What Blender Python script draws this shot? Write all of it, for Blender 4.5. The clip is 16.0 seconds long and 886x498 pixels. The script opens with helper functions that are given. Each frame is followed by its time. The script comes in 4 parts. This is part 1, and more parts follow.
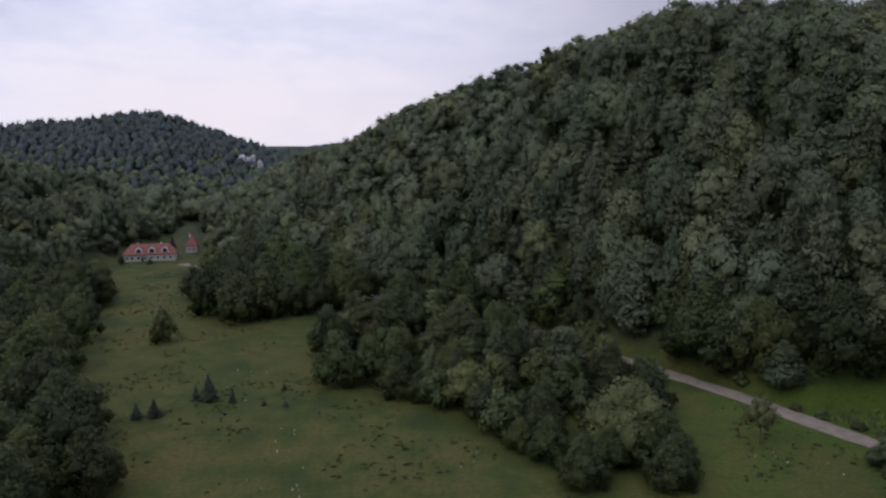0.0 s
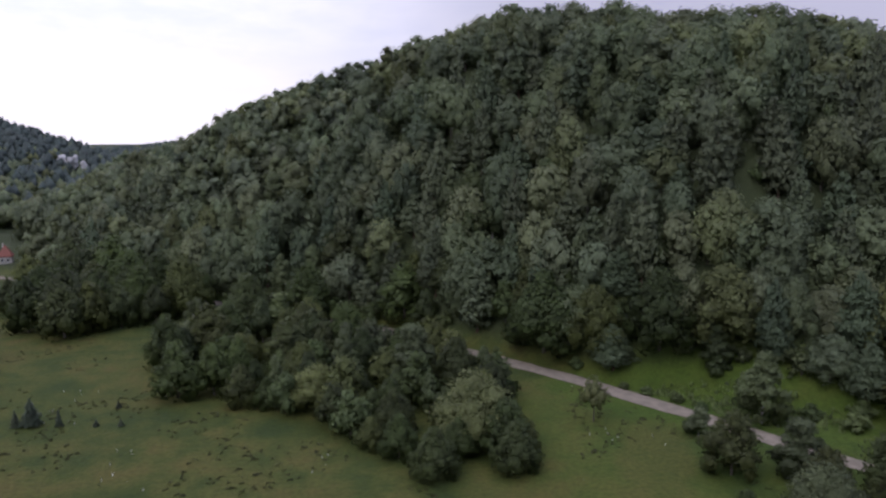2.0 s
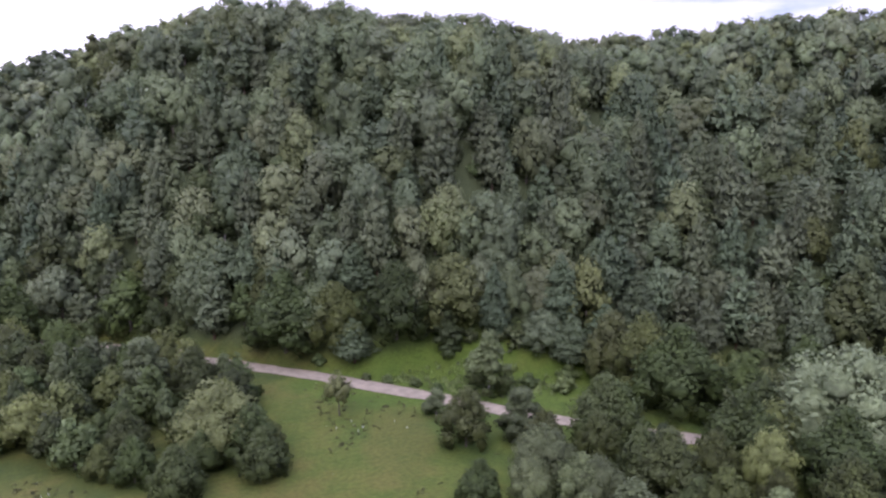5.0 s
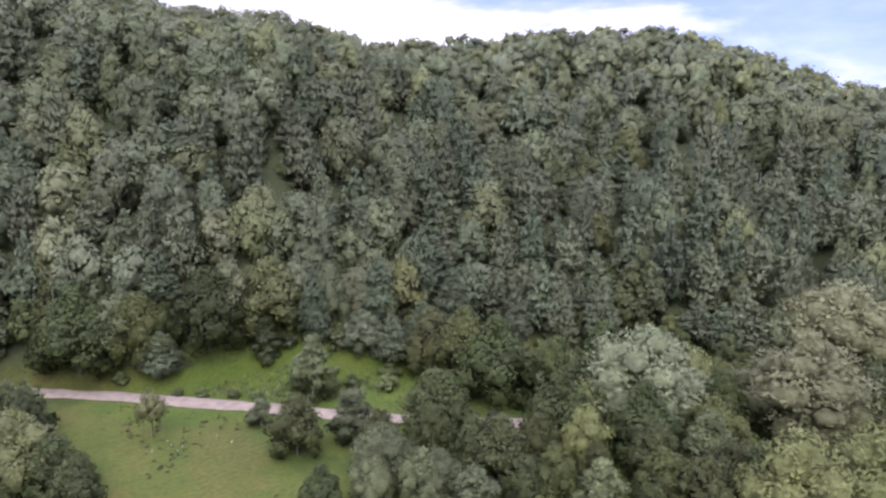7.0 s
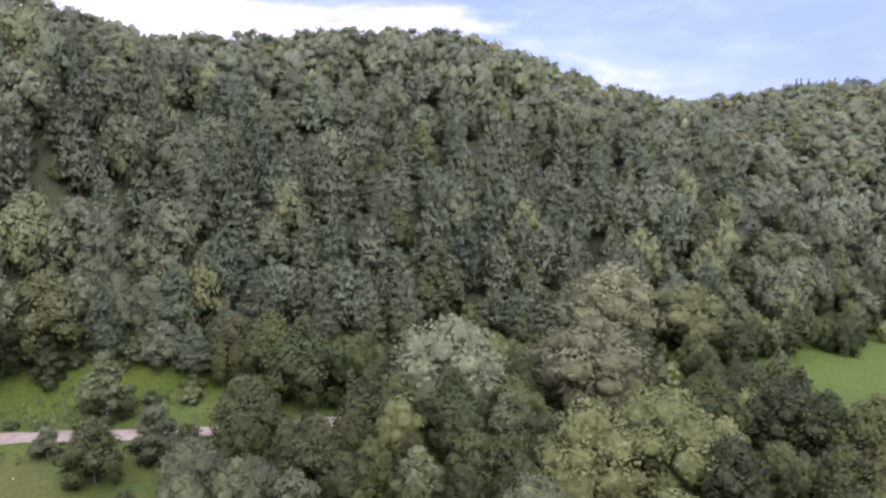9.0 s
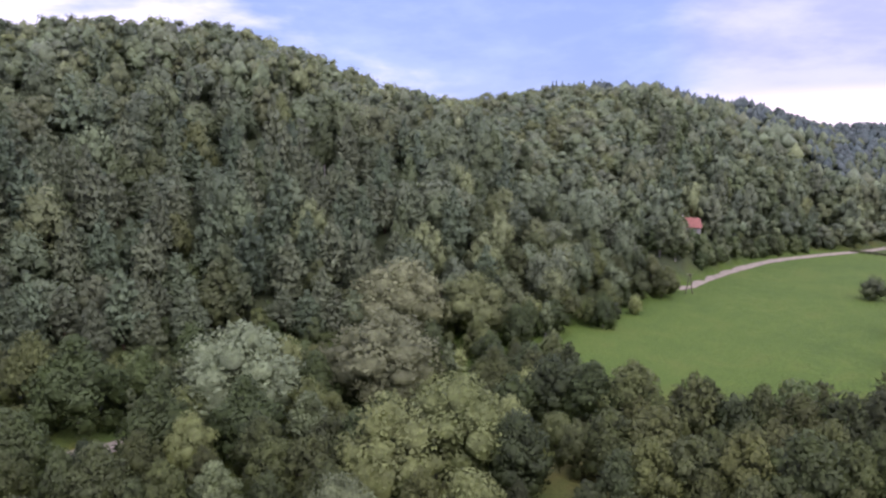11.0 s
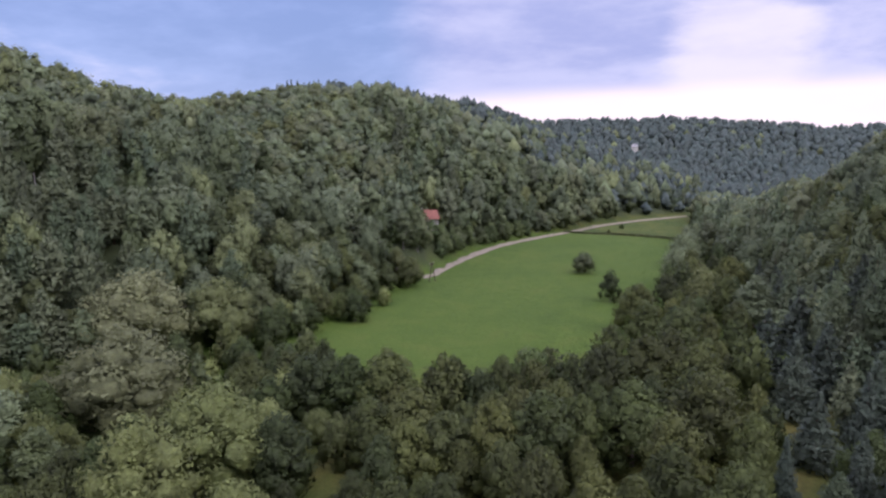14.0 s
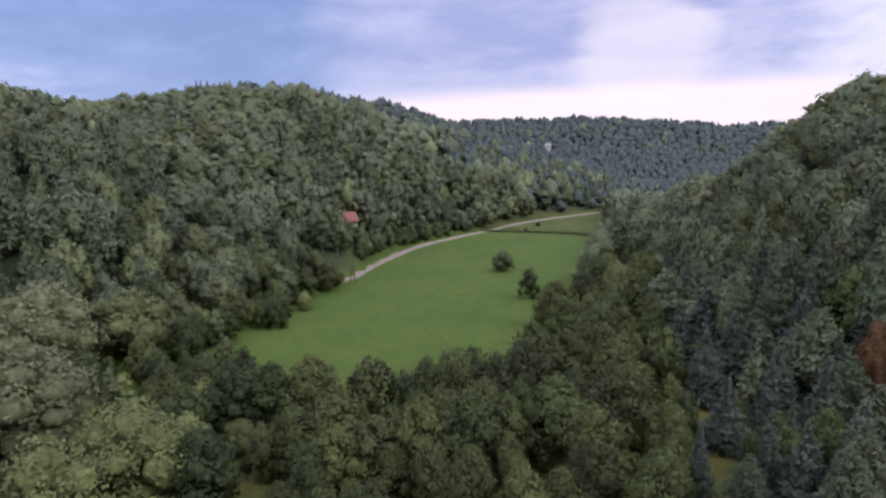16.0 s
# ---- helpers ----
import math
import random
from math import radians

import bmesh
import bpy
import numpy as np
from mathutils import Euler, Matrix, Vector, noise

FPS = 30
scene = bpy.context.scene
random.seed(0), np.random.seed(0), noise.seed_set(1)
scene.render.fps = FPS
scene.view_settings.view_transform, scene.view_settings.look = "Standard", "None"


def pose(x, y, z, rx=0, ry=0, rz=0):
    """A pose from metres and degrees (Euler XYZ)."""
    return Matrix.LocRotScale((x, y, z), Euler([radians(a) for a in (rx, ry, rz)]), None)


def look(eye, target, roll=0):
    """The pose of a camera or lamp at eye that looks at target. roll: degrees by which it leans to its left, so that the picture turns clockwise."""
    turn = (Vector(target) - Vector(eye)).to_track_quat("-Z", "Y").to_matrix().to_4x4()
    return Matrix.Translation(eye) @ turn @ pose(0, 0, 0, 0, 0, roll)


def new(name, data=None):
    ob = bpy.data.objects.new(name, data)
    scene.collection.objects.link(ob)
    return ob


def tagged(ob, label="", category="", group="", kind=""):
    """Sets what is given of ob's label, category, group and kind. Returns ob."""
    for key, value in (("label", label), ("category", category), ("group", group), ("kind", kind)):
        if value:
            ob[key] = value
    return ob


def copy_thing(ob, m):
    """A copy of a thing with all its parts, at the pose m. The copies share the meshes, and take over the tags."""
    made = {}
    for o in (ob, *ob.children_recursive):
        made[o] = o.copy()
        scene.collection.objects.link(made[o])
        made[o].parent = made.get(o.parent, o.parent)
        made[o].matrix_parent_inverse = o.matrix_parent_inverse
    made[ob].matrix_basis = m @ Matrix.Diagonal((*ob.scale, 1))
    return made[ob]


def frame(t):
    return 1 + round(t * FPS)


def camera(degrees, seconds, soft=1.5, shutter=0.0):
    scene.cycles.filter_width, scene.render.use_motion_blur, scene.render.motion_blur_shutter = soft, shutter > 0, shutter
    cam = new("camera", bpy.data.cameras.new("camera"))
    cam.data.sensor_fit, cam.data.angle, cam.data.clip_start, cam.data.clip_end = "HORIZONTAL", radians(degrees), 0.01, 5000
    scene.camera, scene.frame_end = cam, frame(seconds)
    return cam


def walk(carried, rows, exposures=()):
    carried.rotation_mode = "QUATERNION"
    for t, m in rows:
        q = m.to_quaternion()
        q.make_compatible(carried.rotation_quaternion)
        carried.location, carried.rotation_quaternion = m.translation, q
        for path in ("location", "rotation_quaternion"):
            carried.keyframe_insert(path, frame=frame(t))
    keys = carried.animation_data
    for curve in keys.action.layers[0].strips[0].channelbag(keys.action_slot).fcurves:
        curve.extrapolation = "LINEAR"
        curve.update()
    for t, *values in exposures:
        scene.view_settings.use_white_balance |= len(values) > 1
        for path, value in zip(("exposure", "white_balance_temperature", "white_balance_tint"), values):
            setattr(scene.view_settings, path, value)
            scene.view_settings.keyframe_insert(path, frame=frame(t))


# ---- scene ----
# ---- camera and its walk: a drone hovering over a wooded valley and turning to its right ----
cam = camera(63.46, 16.0, soft=2.4)
ROWS = [
    (0.0, 0.00, 0.00, 50.00, 0.00, -8.67, 0.03),
    (0.5, 0.32, 0.06, 50.07, -2.52, -8.72, 0.04),
    (1.0, 0.60, -0.03, 50.15, -6.06, -8.76, 0.06),
    (1.5, 0.69, -0.34, 50.39, -9.46, -8.80, 0.12),
    (2.0, 0.66, -0.60, 50.69, -12.21, -8.94, 0.18),
    (2.5, 0.40, -0.63, 51.14, -14.93, -9.12, 0.25),
    (3.0, 0.26, -0.92, 51.33, -17.66, -9.23, 0.20),
    (3.5, 0.38, -1.21, 51.58, -20.98, -9.35, 0.20),
    (4.0, 0.49, -1.53, 51.59, -25.13, -9.39, 0.17),
    (4.5, 0.42, -1.51, 51.54, -29.21, -9.38, 0.08),
    (5.0, 0.18, -1.52, 51.49, -33.32, -9.35, 0.03),
    (7.5, -5.16, 3.18, 51.26, -54.28, -9.13, -0.89),
    (8.0, -5.75, 3.09, 51.61, -58.37, -9.19, -0.83),
    (8.5, -5.90, 3.13, 51.87, -62.38, -9.24, -0.77),
    (9.0, -6.06, 3.09, 52.02, -66.41, -9.24, -0.73),
    (9.5, -6.16, 2.95, 52.16, -71.07, -9.24, -0.71),
    (10.0, -6.45, 3.23, 52.41, -75.70, -9.27, -0.66),
    (12.5, -6.91, 3.55, 52.25, -94.71, -9.15, -0.21),
    (13.0, -7.08, 3.59, 52.11, -98.67, -9.13, -0.01),
    (13.5, -7.42, 3.67, 52.06, -101.96, -9.17, 0.18),
    (14.0, -7.51, 3.62, 52.05, -104.10, -9.26, 0.41),
    (14.5, -7.58, 3.76, 52.10, -105.89, -9.29, 0.54),
    (15.0, -7.58, 3.83, 52.17, -107.81, -9.27, 0.66),
    (15.5, -7.51, 3.86, 52.24, -109.83, -9.28, 0.77),
    (16.0, -7.29, 4.08, 52.32, -110.74, -9.31, 0.88),
]
EXPOSURES = [(0.0, -1.3, 6050, 17), (1.5, -1.04, 6000, 18), (3.0, -0.52, 5950, 20), (4.0, -0.1, 5950, 25), (5.0, 0.3, 5950, 27), (7.5, 0.66, 6150, 30), (9.0, 0.58, 6150, 31), (10.0, 0.42, 6100, 30), (12.5, 0.12, 6150, 26), (14.0, -0.1, 6150, 21), (16.0, -0.2, 6150, 18)]
walk(cam, [(t, pose(x, y, z, 90 + pitch, roll, yaw)) for t, x, y, z, yaw, pitch, roll in ROWS], EXPOSURES)


# ---- light: a broken evening overcast, brightest over the western valley ----
def node(tree, kind, **sockets):
    n = tree.nodes.new(kind)
    for k, v in sockets.items():
        n.inputs[k.replace("_", " ")].default_value = v
    return n


def math_node(tree, op, a, b=None, clamp=False):
    n = tree.nodes.new("ShaderNodeMath")
    n.operation, n.use_clamp = op, clamp
    for i, v in enumerate((a, b)):
        if v is None:
            continue
        if isinstance(v, (int, float)):
            n.inputs[i].default_value = v
        else:
            tree.links.new(v, n.inputs[i])
    return n.outputs[0]


def mix_color(tree, fac, a, b, blend="MIX"):
    n = tree.nodes.new("ShaderNodeMix")
    n.data_type, n.blend_type = "RGBA", blend
    for sock, v in ((n.inputs[0], fac), (n.inputs[6], a), (n.inputs[7], b)):
        if isinstance(v, (int, float)):
            sock.default_value = v
        elif isinstance(v, tuple):
            sock.default_value = (*v, 1)
        else:
            tree.links.new(v, sock)
    return n.outputs[2]


def map_range(tree, value, a, b, c=0.0, d=1.0, smooth=True):
    n = tree.nodes.new("ShaderNodeMapRange")
    n.interpolation_type = "SMOOTHSTEP" if smooth else "LINEAR"
    tree.links.new(value, n.inputs[0])
    for i, v in zip((1, 2, 3, 4), (a, b, c, d)):
        n.inputs[i].default_value = v
    return n.outputs[0]


SUN_AZ, SUN_EL = 226.0, 45.0
world = bpy.data.worlds.new("evening_sky")
scene.world = world
world.use_nodes = True
wt = world.node_tree
wt.nodes.clear()
coord = wt.nodes.new("ShaderNodeTexCoord")
sky = wt.nodes.new("ShaderNodeTexSky")
sky.sky_type, sky.sun_disc = "NISHITA", False
sky.sun_elevation, sky.sun_rotation = radians(SUN_EL), radians(SUN_AZ)
clear = mix_color(wt, 1.0, sky.outputs[0], (0.085, 0.085, 0.10), "MULTIPLY")


def toward(az, el=8):
    """How far the sky's direction points to a compass bearing, -1 to 1."""
    d = wt.nodes.new("ShaderNodeVectorMath")
    d.operation = "DOT_PRODUCT"
    wt.links.new(coord.outputs["Generated"], d.inputs[0])
    d.inputs[1].default_value = (math.sin(radians(az)) * math.cos(radians(el)), math.cos(radians(az)) * math.cos(radians(el)), math.sin(radians(el)))
    return d.outputs["Value"]


split = wt.nodes.new("ShaderNodeSeparateXYZ")
wt.links.new(coord.outputs["Generated"], split.inputs[0])
height = split.outputs[2]
stretch = wt.nodes.new("ShaderNodeMapping")
stretch.inputs["Scale"].default_value = (1.0, 1.0, 3.2)
wt.links.new(coord.outputs["Generated"], stretch.inputs[0])
puffs = node(wt, "ShaderNodeTexNoise", Scale=2.6, Detail=7.0, Roughness=0.55, Distortion=0.4)
wt.links.new(stretch.outputs[0], puffs.inputs["Vector"])
fine = node(wt, "ShaderNodeTexNoise", Scale=7.0, Detail=6.0, Roughness=0.6)
wt.links.new(stretch.outputs[0], fine.inputs["Vector"])
veil_glow = map_range(wt, toward(2), 0.35, 0.98)
west_glow = map_range(wt, toward(-24), 0.70, 0.99)
slate = map_range(wt, toward(96, 10), 0.86, 0.97)
cloud = math_node(wt, "ADD", puffs.outputs[0], math_node(wt, "MULTIPLY", math_node(wt, "SUBTRACT", fine.outputs[0], 0.5), 0.35))
cover = map_range(wt, math_node(wt, "ADD", math_node(wt, "SUBTRACT", cloud, math_node(wt, "MULTIPLY", slate, 0.24)), math_node(wt, "MULTIPLY", veil_glow, 0.24)), 0.34, 0.62)
billow = map_range(wt, math_node(wt, "ADD", math_node(wt, "MULTIPLY", puffs.outputs[0], 0.6), math_node(wt, "MULTIPLY", fine.outputs[0], 0.4)), 0.40, 0.60)
west_white = mix_color(wt, billow, (1.72, 1.76, 2.0), (2.12, 2.07, 2.16))
white = mix_color(wt, west_glow, (1.02, 1.0, 1.18), west_white)
blue = mix_color(wt, 0.78, clear, mix_color(wt, billow, (0.33, 0.46, 0.80), (0.46, 0.60, 0.98)))
veil = mix_color(wt, cover, blue, white)
low = map_range(wt, height, 0.035, 0.16, 1.0, 0.0)
west_low = math_node(wt, "MULTIPLY", low, map_range(wt, toward(-12, 3), 0.9, 0.995))
veil = mix_color(wt, math_node(wt, "MULTIPLY", west_low, 0.6), veil, (2.2, 1.98, 1.92))
drifting = math_node(wt, "MULTIPLY", math_node(wt, "SUBTRACT", cloud, 0.5), 0.03)
bank = map_range(wt, math_node(wt, "ADD", toward(120, 12), drifting), 0.93, 0.97)
veil = mix_color(wt, math_node(wt, "MULTIPLY", bank, 0.8), veil, mix_color(wt, billow, (0.50, 0.55, 0.86), (0.72, 0.74, 0.98)))
break_glow = map_range(wt, math_node(wt, "ADD", toward(126, 6.5), math_node(wt, "MULTIPLY", drifting, 0.35)), 0.9945, 0.999)
veil = mix_color(wt, math_node(wt, "MULTIPLY", break_glow, 0.6), veil, (1.10, 1.03, 1.10))
east_band = map_range(wt, math_node(wt, "SUBTRACT", math_node(wt, "ADD", height, math_node(wt, "MULTIPLY", drifting, 1.2)), math_node(wt, "MULTIPLY", toward(140, 4), 0.06)), -0.014, 0.016, 1.0, 0.0)
east_low = math_node(wt, "MULTIPLY", east_band, map_range(wt, toward(124, 3), 0.90, 0.965))
veil = mix_color(wt, math_node(wt, "MULTIPLY", east_low, 0.85), veil, (1.32, 1.16, 1.14))
zenith = map_range(wt, height, 0.20, 0.95, 1.0, 2.2, smooth=False)
over = wt.nodes.new("ShaderNodeCombineColor")
for i in range(3):
    wt.links.new(zenith, over.inputs[i])
veil = mix_color(wt, 1.0, veil, over.outputs[0], "MULTIPLY")
bg = wt.nodes.new("ShaderNodeBackground")
bg.inputs[1].default_value = 1.0
wt.links.new(veil, bg.inputs[0])
wout = wt.nodes.new("ShaderNodeOutputWorld")
wt.links.new(bg.outputs[0], wout.inputs[0])

sun = new("sun", bpy.data.lights.new("sun", "SUN"))
sun.data.energy, sun.data.angle, sun.data.color = 1.9, radians(34), (1.0, 0.96, 0.91)
sun_way = Vector((math.sin(radians(SUN_AZ)) * math.cos(radians(SUN_EL)), math.cos(radians(SUN_AZ)) * math.cos(radians(SUN_EL)), math.sin(radians(SUN_EL))))
sun.matrix_world = look(sun_way * 900, (0, 0, 0))


# ---- materials ----
def material(name):
    m = bpy.data.materials.new(name)
    m.use_nodes = True
    t = m.node_tree
    t.nodes.clear()
    return m, t


def finish(t, color, rough=0.7, bump=None, bump_strength=0.3, bump_distance=0.05, translucent=0.0, metallic=0.0, normal=None):
    bsdf = t.nodes.new("ShaderNodeBsdfPrincipled")
    bsdf.inputs["Metallic"].default_value = metallic
    bsdf.inputs["Specular IOR Level"].default_value = 0.25
    for sock, v in ((bsdf.inputs["Base Color"], color), (bsdf.inputs["Roughness"], rough)):
        if isinstance(v, (int, float)):
            sock.default_value = v
        elif isinstance(v, tuple):
            sock.default_value = (*v, 1)
        else:
            t.links.new(v, sock)
    if bump is not None:
        b = node(t, "ShaderNodeBump", Strength=bump_strength, Distance=bump_distance)
        t.links.new(bump, b.inputs["Height"])
        t.links.new(b.outputs[0], bsdf.inputs["Normal"])
    if normal is not None:
        t.links.new(normal, bsdf.inputs["Normal"])
    shader = bsdf.outputs[0]
    if translucent:
        tl = t.nodes.new("ShaderNodeBsdfTranslucent")
        t.links.new(color, tl.inputs[0])
        ms = t.nodes.new("ShaderNodeMixShader")
        ms.inputs[0].default_value = translucent
        t.links.new(shader, ms.inputs[1])
        t.links.new(tl.outputs[0], ms.inputs[2])
        shader = ms.outputs[0]
    out = t.nodes.new("ShaderNodeOutputMaterial")
    t.links.new(shader, out.inputs[0])


def noise_tex(t, scale, detail=4.0, rough=0.55, where=None):
    n = node(t, "ShaderNodeTexNoise", Scale=scale, Detail=detail, Roughness=rough)
    if where is None:
        g = t.nodes.new("ShaderNodeNewGeometry")
        where = g.outputs["Position"]
    t.links.new(where, n.inputs["Vector"])
    return n.outputs[0]


def ramp(t, fac, stops):
    r = t.nodes.new("ShaderNodeValToRGB")
    els = r.color_ramp.elements
    while len(els) < len(stops):
        els.new(0.5)
    for e, (p, c) in zip(els, stops):
        e.position, e.color = p, (*c, 1)
    t.links.new(fac, r.inputs[0])
    return r.outputs[0]


def leaf_material(name, stops, translucent=0.36, rough=0.6, rounded=True, vary=1.0):
    """Foliage: a hue a tree, a shade a leaf clump, and drifts of lighter and darker growth."""
    m, t = material(name)
    info = t.nodes.new("ShaderNodeObjectInfo")
    at = t.nodes.new("ShaderNodeAttribute")
    at.attribute_name = "tint"
    tree_val = math_node(t, "FRACT", math_node(t, "ADD", info.outputs["Random"], at.outputs["Fac"]))
    col = ramp(t, tree_val, stops)
    geo = t.nodes.new("ShaderNodeNewGeometry")
    one = map_range(t, geo.outputs["Random Per Island"], 0.0, 1.0, 1 - 0.18 * vary, 1 + 0.20 * vary, smooth=False)
    sprays = math_node(t, "ADD", math_node(t, "MULTIPLY", noise_tex(t, 0.95, 3.0, 0.6), 0.5), math_node(t, "MULTIPLY", noise_tex(t, 2.9, 4.0, 0.65), 0.5))
    drift = map_range(t, noise_tex(t, 0.30, 2.0), 0.3, 0.7, 0.88, 1.14)
    vigour = map_range(t, math_node(t, "FRACT", math_node(t, "MULTIPLY", tree_val, 7.31)), 0.0, 1.0, 1 - 0.28 * vary, 1 + 0.32 * vary, smooth=False)
    drift = math_node(t, "MULTIPLY", drift, vigour)
    val = math_node(t, "MULTIPLY", math_node(t, "MULTIPLY", one, drift), map_range(t, sprays, 0.36, 0.64, 0.78, 1.24))
    comb = t.nodes.new("ShaderNodeCombineColor")
    for i in range(3):
        t.links.new(val, comb.inputs[i])
    col = mix_color(t, 1.0, col, comb.outputs[0], "MULTIPLY")
    face = t.nodes.new("ShaderNodeAttribute")
    face.attribute_name = "outward"
    turn = t.nodes.new("ShaderNodeVectorTransform")
    turn.vector_type, turn.convert_from, turn.convert_to = "NORMAL", "OBJECT", "WORLD"
    t.links.new(face.outputs["Vector"], turn.inputs[0])
    blend = t.nodes.new("ShaderNodeMix")
    blend.data_type = "VECTOR"
    blend.inputs[0].default_value = 0.8 if rounded else 0.0
    t.links.new(geo.outputs["Normal"], blend.inputs[4])
    t.links.new(turn.outputs[0], blend.inputs[5])
    relief = node(t, "ShaderNodeBump", Strength=0.5, Distance=0.2)
    t.links.new(sprays, relief.inputs["Height"])
    t.links.new(blend.outputs[1], relief.inputs["Normal"])
    finish(t, col, rough, translucent=translucent, normal=relief.outputs[0])
    return m


LEAF = {
    "b": leaf_material("broadleaf_foliage", [(0.0, (0.049, 0.068, 0.022)), (0.25, (0.067, 0.091, 0.025)), (0.5, (0.058, 0.075, 0.026)), (0.7, (0.076, 0.089, 0.029)), (0.88, (0.104, 0.118, 0.032)), (1.0, (0.066, 0.081, 0.028))]),
    # Hillside beeches: paler, greyer leaves, with the haze put into their colour.
    "f": leaf_material("hazy_beech_foliage", [(0.0, (0.121, 0.155, 0.082)), (0.2, (0.145, 0.176, 0.082)), (0.45, (0.128, 0.156, 0.087)), (0.62, (0.155, 0.171, 0.087)), (0.8, (0.171, 0.195, 0.082)), (1.0, (0.130, 0.161, 0.085))], vary=0.8),
    "t": leaf_material("sapling_foliage", [(0.0, (0.123, 0.134, 0.052)), (1.0, (0.134, 0.146, 0.056))]),
    "a": leaf_material("alder_foliage", [(0.0, (0.057, 0.074, 0.023)), (0.35, (0.080, 0.096, 0.028)), (0.7, (0.094, 0.102, 0.029)), (1.0, (0.066, 0.079, 0.027))]),
    "y": leaf_material("yellowing_foliage", [(0.0, (0.110, 0.130, 0.048)), (0.6, (0.128, 0.140, 0.050)), (1.0, (0.112, 0.130, 0.048))]),
    "s": leaf_material("birch_foliage", [(0.0, (0.103, 0.131, 0.055)), (0.5, (0.123, 0.149, 0.062)), (1.0, (0.104, 0.125, 0.060))]),
    "w": leaf_material("willow_foliage", [(0.0, (0.168, 0.196, 0.064)), (0.5, (0.198, 0.222, 0.073)), (1.0, (0.174, 0.196, 0.073))], vary=0.8),
    "W": leaf_material("silver_willow_foliage", [(0.0, (0.168, 0.203, 0.100)), (1.0, (0.180, 0.214, 0.108))], vary=0.5),
    "v": leaf_material("sallow_foliage", [(0.0, (0.128, 0.156, 0.067)), (0.5, (0.142, 0.164, 0.074)), (1.0, (0.122, 0.145, 0.064))]),
    "k": leaf_material("spruce_wood_needles", [(0.0, (0.050, 0.068, 0.046)), (0.5, (0.062, 0.078, 0.050)), (1.0, (0.046, 0.060, 0.040))], 0.2),
    "P": leaf_material("seeding_willow_foliage", [(0.0, (0.182, 0.190, 0.092)), (1.0, (0.174, 0.188, 0.084))], vary=0.7),
    "p": leaf_material("pine_needles", [(0.0, (0.090, 0.122, 0.064)), (0.4, (0.107, 0.136, 0.068)), (0.7, (0.124, 0.142, 0.074)), (1.0, (0.104, 0.122, 0.062))], 0.32, vary=0.75),
    # Distant woods: the blue of the haze is painted into the leaf colour.
    "q": leaf_material("hazy_far_foliage", [(0.0, (0.065, 0.089, 0.076)), (0.5, (0.077, 0.099, 0.084)), (1.0, (0.069, 0.086, 0.072))], 0.2, vary=0.45),
    "c": leaf_material("spruce_needles", [(0.0, (0.051, 0.068, 0.039)), (1.0, (0.068, 0.081, 0.047))], 0.06),
    "r": leaf_material("rusty_foliage", [(0.0, (0.210, 0.112, 0.047)), (1.0, (0.186, 0.106, 0.047))]),
    "h": leaf_material("shrub_foliage", [(0.0, (0.094, 0.130, 0.047)), (0.6, (0.131, 0.163, 0.058)), (1.0, (0.106, 0.124, 0.058))]),
}


LEAF["l"] = LEAF["b"]


def bark_material(name, dark, light):
    m, t = material(name)
    n = noise_tex(t, 3.0, 6.0)
    finish(t, mix_color(t, n, dark, light), 0.9, n, 0.6, 0.05)
    return m


BARK = bark_material("grey_bark", (0.055, 0.045, 0.035), (0.16, 0.135, 0.11))
PINE_BARK = bark_material("pine_bark", (0.06, 0.04, 0.028), (0.14, 0.09, 0.06))
BIRCH_BARK = bark_material("birch_bark", (0.10, 0.09, 0.08), (0.50, 0.47, 0.43))


def plain(name, a, b, scale=2.0, rough=0.7, bump=0.2, metallic=0.0):
    m, t = material(name)
    n = noise_tex(t, scale, 5.0)
    finish(t, mix_color(t, map_range(t, n, 0.3, 0.7), a, b), rough, n, bump, 0.02, metallic=metallic)
    return m


ROOF_TILE = plain("red_roof_tile", (0.20, 0.078, 0.058), (0.29, 0.12, 0.088), 1.5, 0.8)
RENDER_WALL = plain("white_render", (0.44, 0.41, 0.35), (0.58, 0.55, 0.49), 0.8, 0.9)
GLASS_DARK = plain("window_glass", (0.03, 0.035, 0.04), (0.05, 0.055, 0.06), 1.0, 0.1, 0.0)
FRAME_WHITE = plain("white_frame", (0.72, 0.72, 0.70), (0.8, 0.8, 0.78), 3.0, 0.5)
POLE_WOOD = plain("tarred_pole_wood", (0.05, 0.038, 0.03), (0.12, 0.095, 0.075), 6.0, 0.9)
CERAMIC = plain("insulator_ceramic", (0.35, 0.30, 0.26), (0.45, 0.4, 0.36), 8.0, 0.3)
CAR_PAINT = plain("white_car_paint", (0.72, 0.73, 0.74), (0.78, 0.79, 0.8), 1.0, 0.25, 0.0)
RUBBER = plain("tyre_rubber", (0.02, 0.02, 0.02), (0.035, 0.035, 0.035), 5.0, 0.85)
ROCK = plain("pale_limestone", (0.36, 0.35, 0.34), (0.62, 0.60, 0.57), 0.25, 0.95, 0.8)


